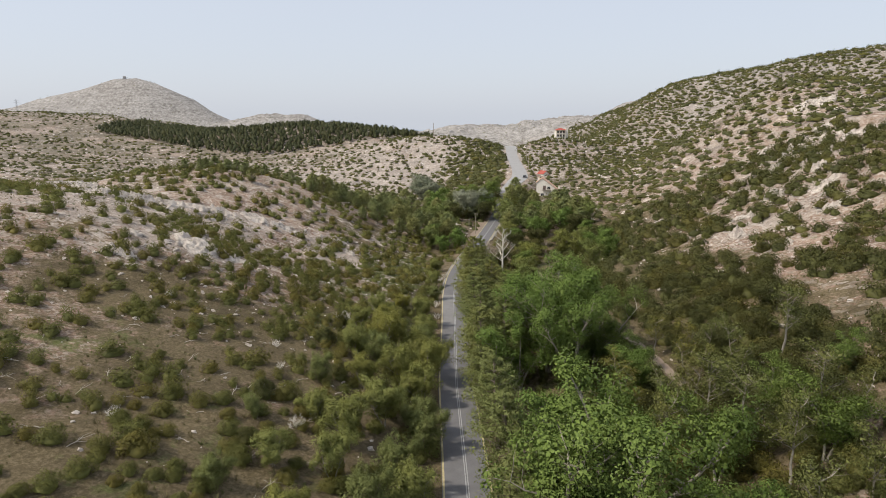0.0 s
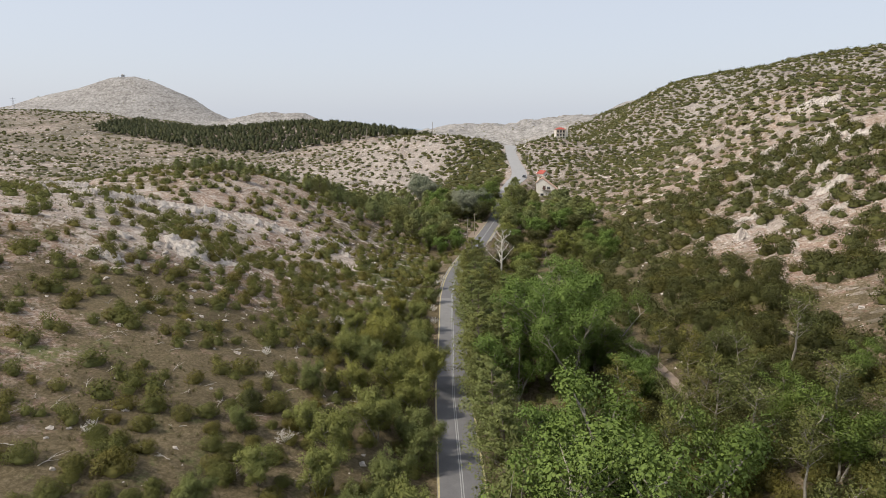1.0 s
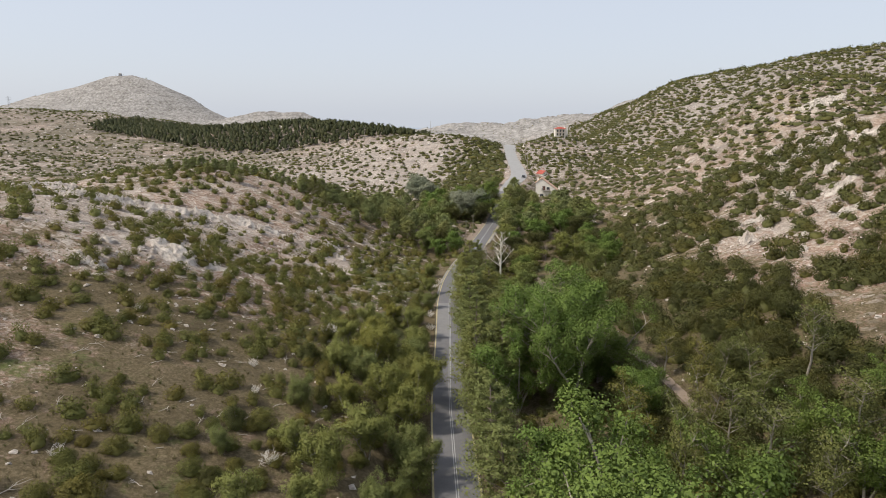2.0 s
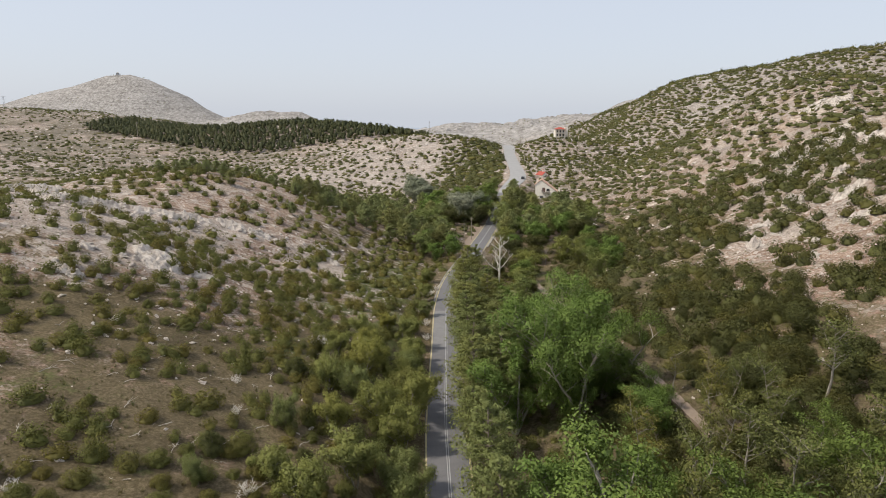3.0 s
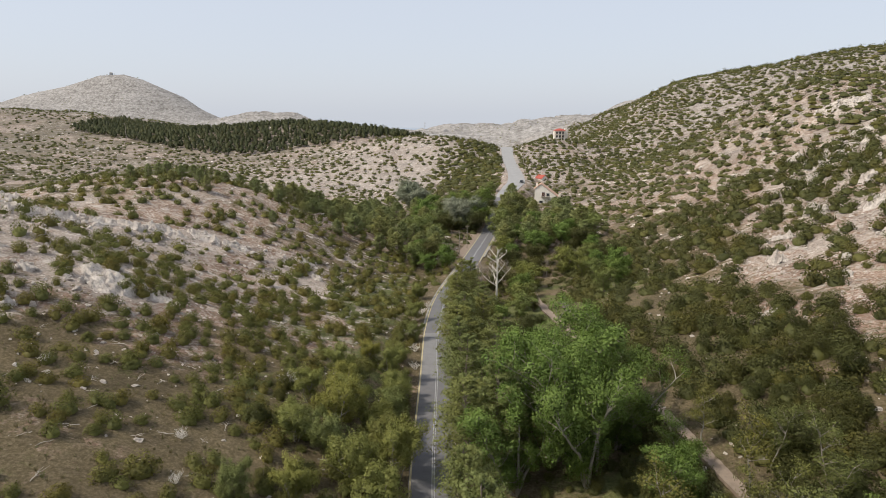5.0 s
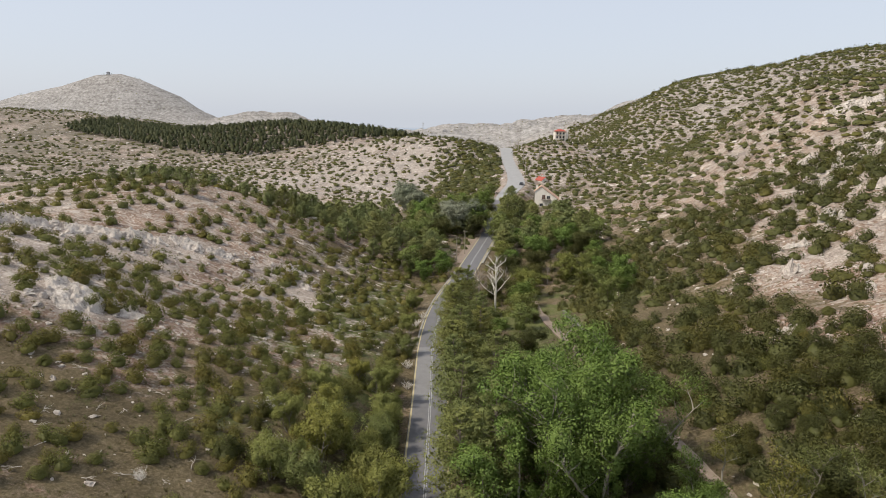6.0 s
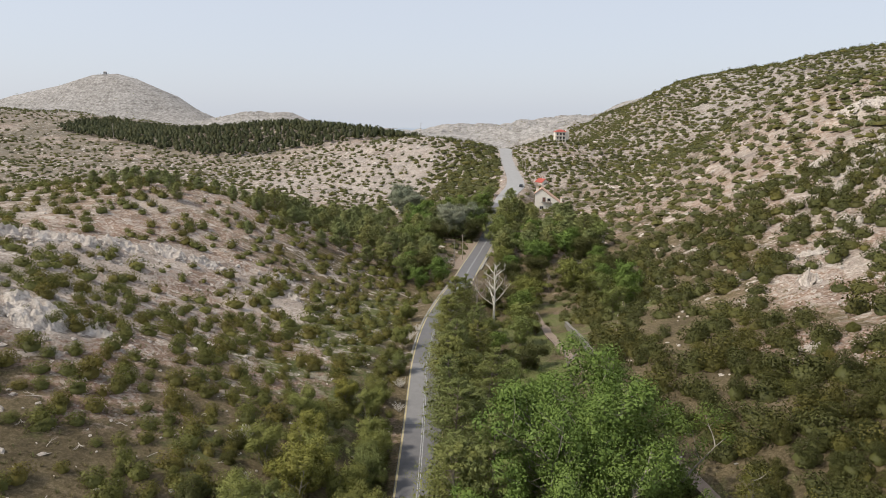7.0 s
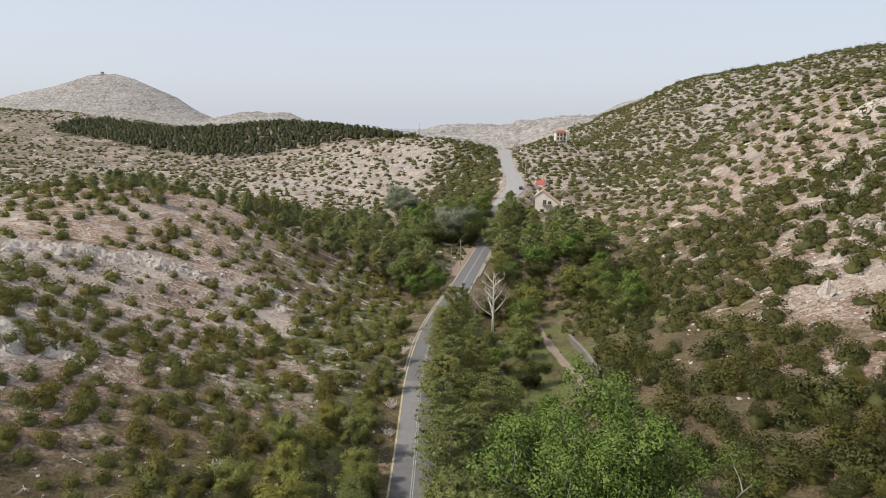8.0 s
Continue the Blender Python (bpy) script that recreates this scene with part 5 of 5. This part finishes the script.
def pole(tall, label, arm=True):
    root = thing("utility_pole", label, "pole")
    shaft = Geo()
    tube_geo(shaft, [(0, 0, -0.8), (0, 0, tall * 0.5), (0, 0, tall)], [0.17, 0.14, 0.11], 8)
    part("shaft", shaft, M_WOODPOLE, root)
    if arm:
        part("crossarm", box_geo(Geo(), -0.75, 0.12, tall - 0.7, 0.75, 0.22, tall - 0.56), M_WOODPOLE, root)
        for x in (-0.65, 0, 0.65):
            knob = Geo()
            tube_geo(knob, [(x, 0.17, tall - 0.56), (x, 0.17, tall - 0.48), (x, 0.17, tall - 0.36)], [0.05, 0.07, 0.03], 6)
            part("insulator", knob, M_WHITE, root)
    return root


first = pole(8.5, "grey wooden utility pole standing among trees")
plant([first], [(-17.0, 263, 0.95), (-14.6, 271, 1.1), (11.0, 455, 1.3), (11.5, 416, 1.2), (14.0, 400, 0.8), (9.0, 520, 1.1), (-467, 682, 1.7), (-372, 628, 2.0), (-134, 594, 1.5), (-68, 562, 1.3), (22, 470, 1.1)], 27, "utility poles")


def pylon():
    """A lattice mast."""
    root = thing("power_pylon", "thin steel lattice pylon on the skyline", "pylon")
    def leg_at(a, z):
        r = 1.5 * (1 - z / 18) + 0.15
        return (r * math.cos(a), r * math.sin(a), z)
    for k in range(4):
        a = math.pi / 4 + k * math.pi / 2
        part("leg", tube_geo(Geo(), [leg_at(a, -1), leg_at(a, 16)], [0.12, 0.08], 4), M_STEEL, root)
        brace = Geo()
        for z in range(0, 15, 3):
            tube_geo(brace, [leg_at(a, z), leg_at(a + math.pi / 2, z + 3)], [0.06, 0.06], 3)
        part("bracing", brace, M_STEEL, root)
    for z in (11.5, 14.5):
        part("crossarm", box_geo(Geo(), -3.2, -0.12, z, 3.2, 0.12, z + 0.24), M_STEEL, root)
    return root


mast = pylon()
mast.matrix_basis = stand(mast, -640, 780, 0.4, 1.0)


def car():
    """A dark hatchback, parked at the roadside."""
    root = thing("car", "dark hatchback parked on the far road", "car")
    side = [(-2.0, 0.35), (2.0, 0.35), (2.05, 0.75), (1.1, 0.92), (-1.9, 0.98), (-2.05, 0.7)]
    part("body", prism_geo(Geo(), side, -0.85, 0.85), M_CAR, root)
    part("cabin", prism_geo(Geo(), [(-1.85, 0.982), (1.0, 0.922), (0.35, 1.45), (-1.5, 1.47)], -0.72, 0.72), M_GLASS, root)
    part("roof", box_geo(Geo(), -1.45, -0.68, 1.472, 0.3, 0.68, 1.5), M_CAR, root)
    for x in (-1.25, 1.25):
        for y in (-0.86, 0.72):
            wheel = part("wheel", tube_geo(Geo(), [(x, y, 0.32), (x, y + 0.02, 0.32), (x, y + 0.16, 0.32), (x, y + 0.18, 0.32)], [0.02, 0.32, 0.32, 0.02], 14), M_TYRE, root)
            part("rim", tube_geo(Geo(), [(x, y - 0.012, 0.32), (x, y - 0.01, 0.32), (x, y + 0.19, 0.32)], [0.02, 0.19, 0.19], 10), M_STEEL, wheel)
    return root


car().matrix_basis = pose(8.6, 386, 14.2, 0, 0, 80)

hut = thing("summit_hut", "tiny white hut on the mountain top", "hut")
part("wall", box_geo(Geo(), -3, -3, -3, 3, 3, 3.5, cut=0.2), M_WHITE, hut)
part("roof", Geo().add([(-3.3, -3.3, 3.505), (3.3, -3.3, 3.505), (3.3, 3.3, 3.505), (-3.3, 3.3, 3.505), (0, 0, 5)], [(0, 3, 2, 1)], [(0, 1, 4), (1, 2, 4), (2, 3, 4), (3, 0, 4)]), M_CONCRETE, hut)
hut.matrix_basis = stand(hut, -931, 1490, 0.2)


def ground_line(points, step=1.5, lift=0.0):
    line = spline([(x, y, 0, 1) for x, y in points], step)
    line[:, 2] = ground_z(line[:, 0], line[:, 1]) + lift
    return line


def masonry_wall(label, points, tall, thick, stones=0.6):
    """A retaining wall of squared stones in courses under a coping."""
    root = thing("stone_wall", label, "wall")
    line = ground_line(points, 1.0)
    part("core", wall_core(line, tall, thick), M_STONE, root)
    part("coping", ribbon(line + (0, 0, tall + 0.004, 0), -thick / 2 - 0.06, thick / 2 + 0.06, 0.12, 0.12), M_STONE, root)
    rng = np.random.default_rng(7)
    seen = [box_geo(Geo(), -0.30, -0.05, 0, 0.30, 0.05, 0.27, cut=0.03).mesh("stone", M_STONE), box_geo(Geo(), -0.22, -0.06, 0, 0.22, 0.05, 0.25, cut=0.04).mesh("stone", M_STONE)]
    for k in range(len(line) - 1):
        a, b = line[k, :3], line[k + 1, :3]
        way = math.atan2(b[1] - a[1], b[0] - a[0])
        side = np.array((math.sin(way), -math.cos(way), 0)) * -(thick / 2 + 0.03)
        for row in range(int(tall / 0.3)):
            for f in (0.25, 0.8):
                p = a + (b - a) * (f - 0.25 * (row % 2)) + side
                one = part("stone", seen[int(rng.integers(0, 2))], None, root)
                one.matrix_basis = Matrix.Translation((p[0], p[1], p[2] + 0.06 + row * 0.3)) @ Matrix.Rotation(way + rng.normal() * 0.03, 4, "Z")
    return root


def wall_core(line, tall, thick):
    return ribbon(line + (0, 0, tall, 0), -thick / 2, thick / 2, 0.0, tall + 0.8)


masonry_wall("long grey stone retaining wall beside the dirt track", [(15.6, 200), (16.7, 188), (17.4, 178), (18.2, 169)], 1.4, 0.6)
masonry_wall("grey stone wall below the terraced slope", [(24.5, 264), (27.5, 254), (30.4, 243)], 1.5, 0.6)
masonry_wall("low stone channel wall on the valley floor", [(30.2, 236), (30.6, 228), (29.7, 217)], 0.7, 0.5)

track = ground_line(TRACK, 1.0, 0.0)
wobble = 0.5 * fbm(track[:, 0], track[:, 1], 5, 95)
tagged(part("dirt_track", ribbon(track, -1.7 + wobble, 1.7 - 0.7 * wobble, 0.05, 0.5), M_TRACK), "pale trodden dirt track on the valley floor", "path", kind="structure")

path = ground_line([(-196, 444), (-172, 430), (-150, 414), (-126, 396), (-112, 384)], 2.0)
tagged(part("footpath", ribbon(path, -1.3, 1.3, 0.12, 0.6), M_TRACK), "pale trodden path across the plain", "path", kind="structure")

# concrete edging along the bend, and gravel lay-by
bend = (ROAD_LINE[:, 1] > 172) & (ROAD_LINE[:, 1] < 246)
part("kerb", ribbon(ROAD_LINE, -3.85, -3.45, 0.18, 0.4, bend), M_CONCRETE, road, "pale concrete kerb along the bend")
apron = (ROAD_LINE[:, 1] > 255) & (ROAD_LINE[:, 1] < 296)
part("lay_by", ribbon(ROAD_LINE, -7.4, -3.52, 0.03, 0.4, apron), M_TRACK, road, "pale gravel lay-by")
part("kerb", ribbon(ROAD_LINE, 3.55, 4.2, 0.22, 0.4, apron), M_CONCRETE, road, "pale concrete kerb beside the lay-by")
upper = ROAD_LINE[:, 1] > 352
part("old_surface", ribbon(ROAD_LINE[upper], -half[upper] + 0.02, half[upper] - 0.02, 0.066), plain("sunbleached_asphalt", (0.30, 0.295, 0.29), 0.9, 0.4, 0.12), road, "sun-bleached pale grey asphalt")
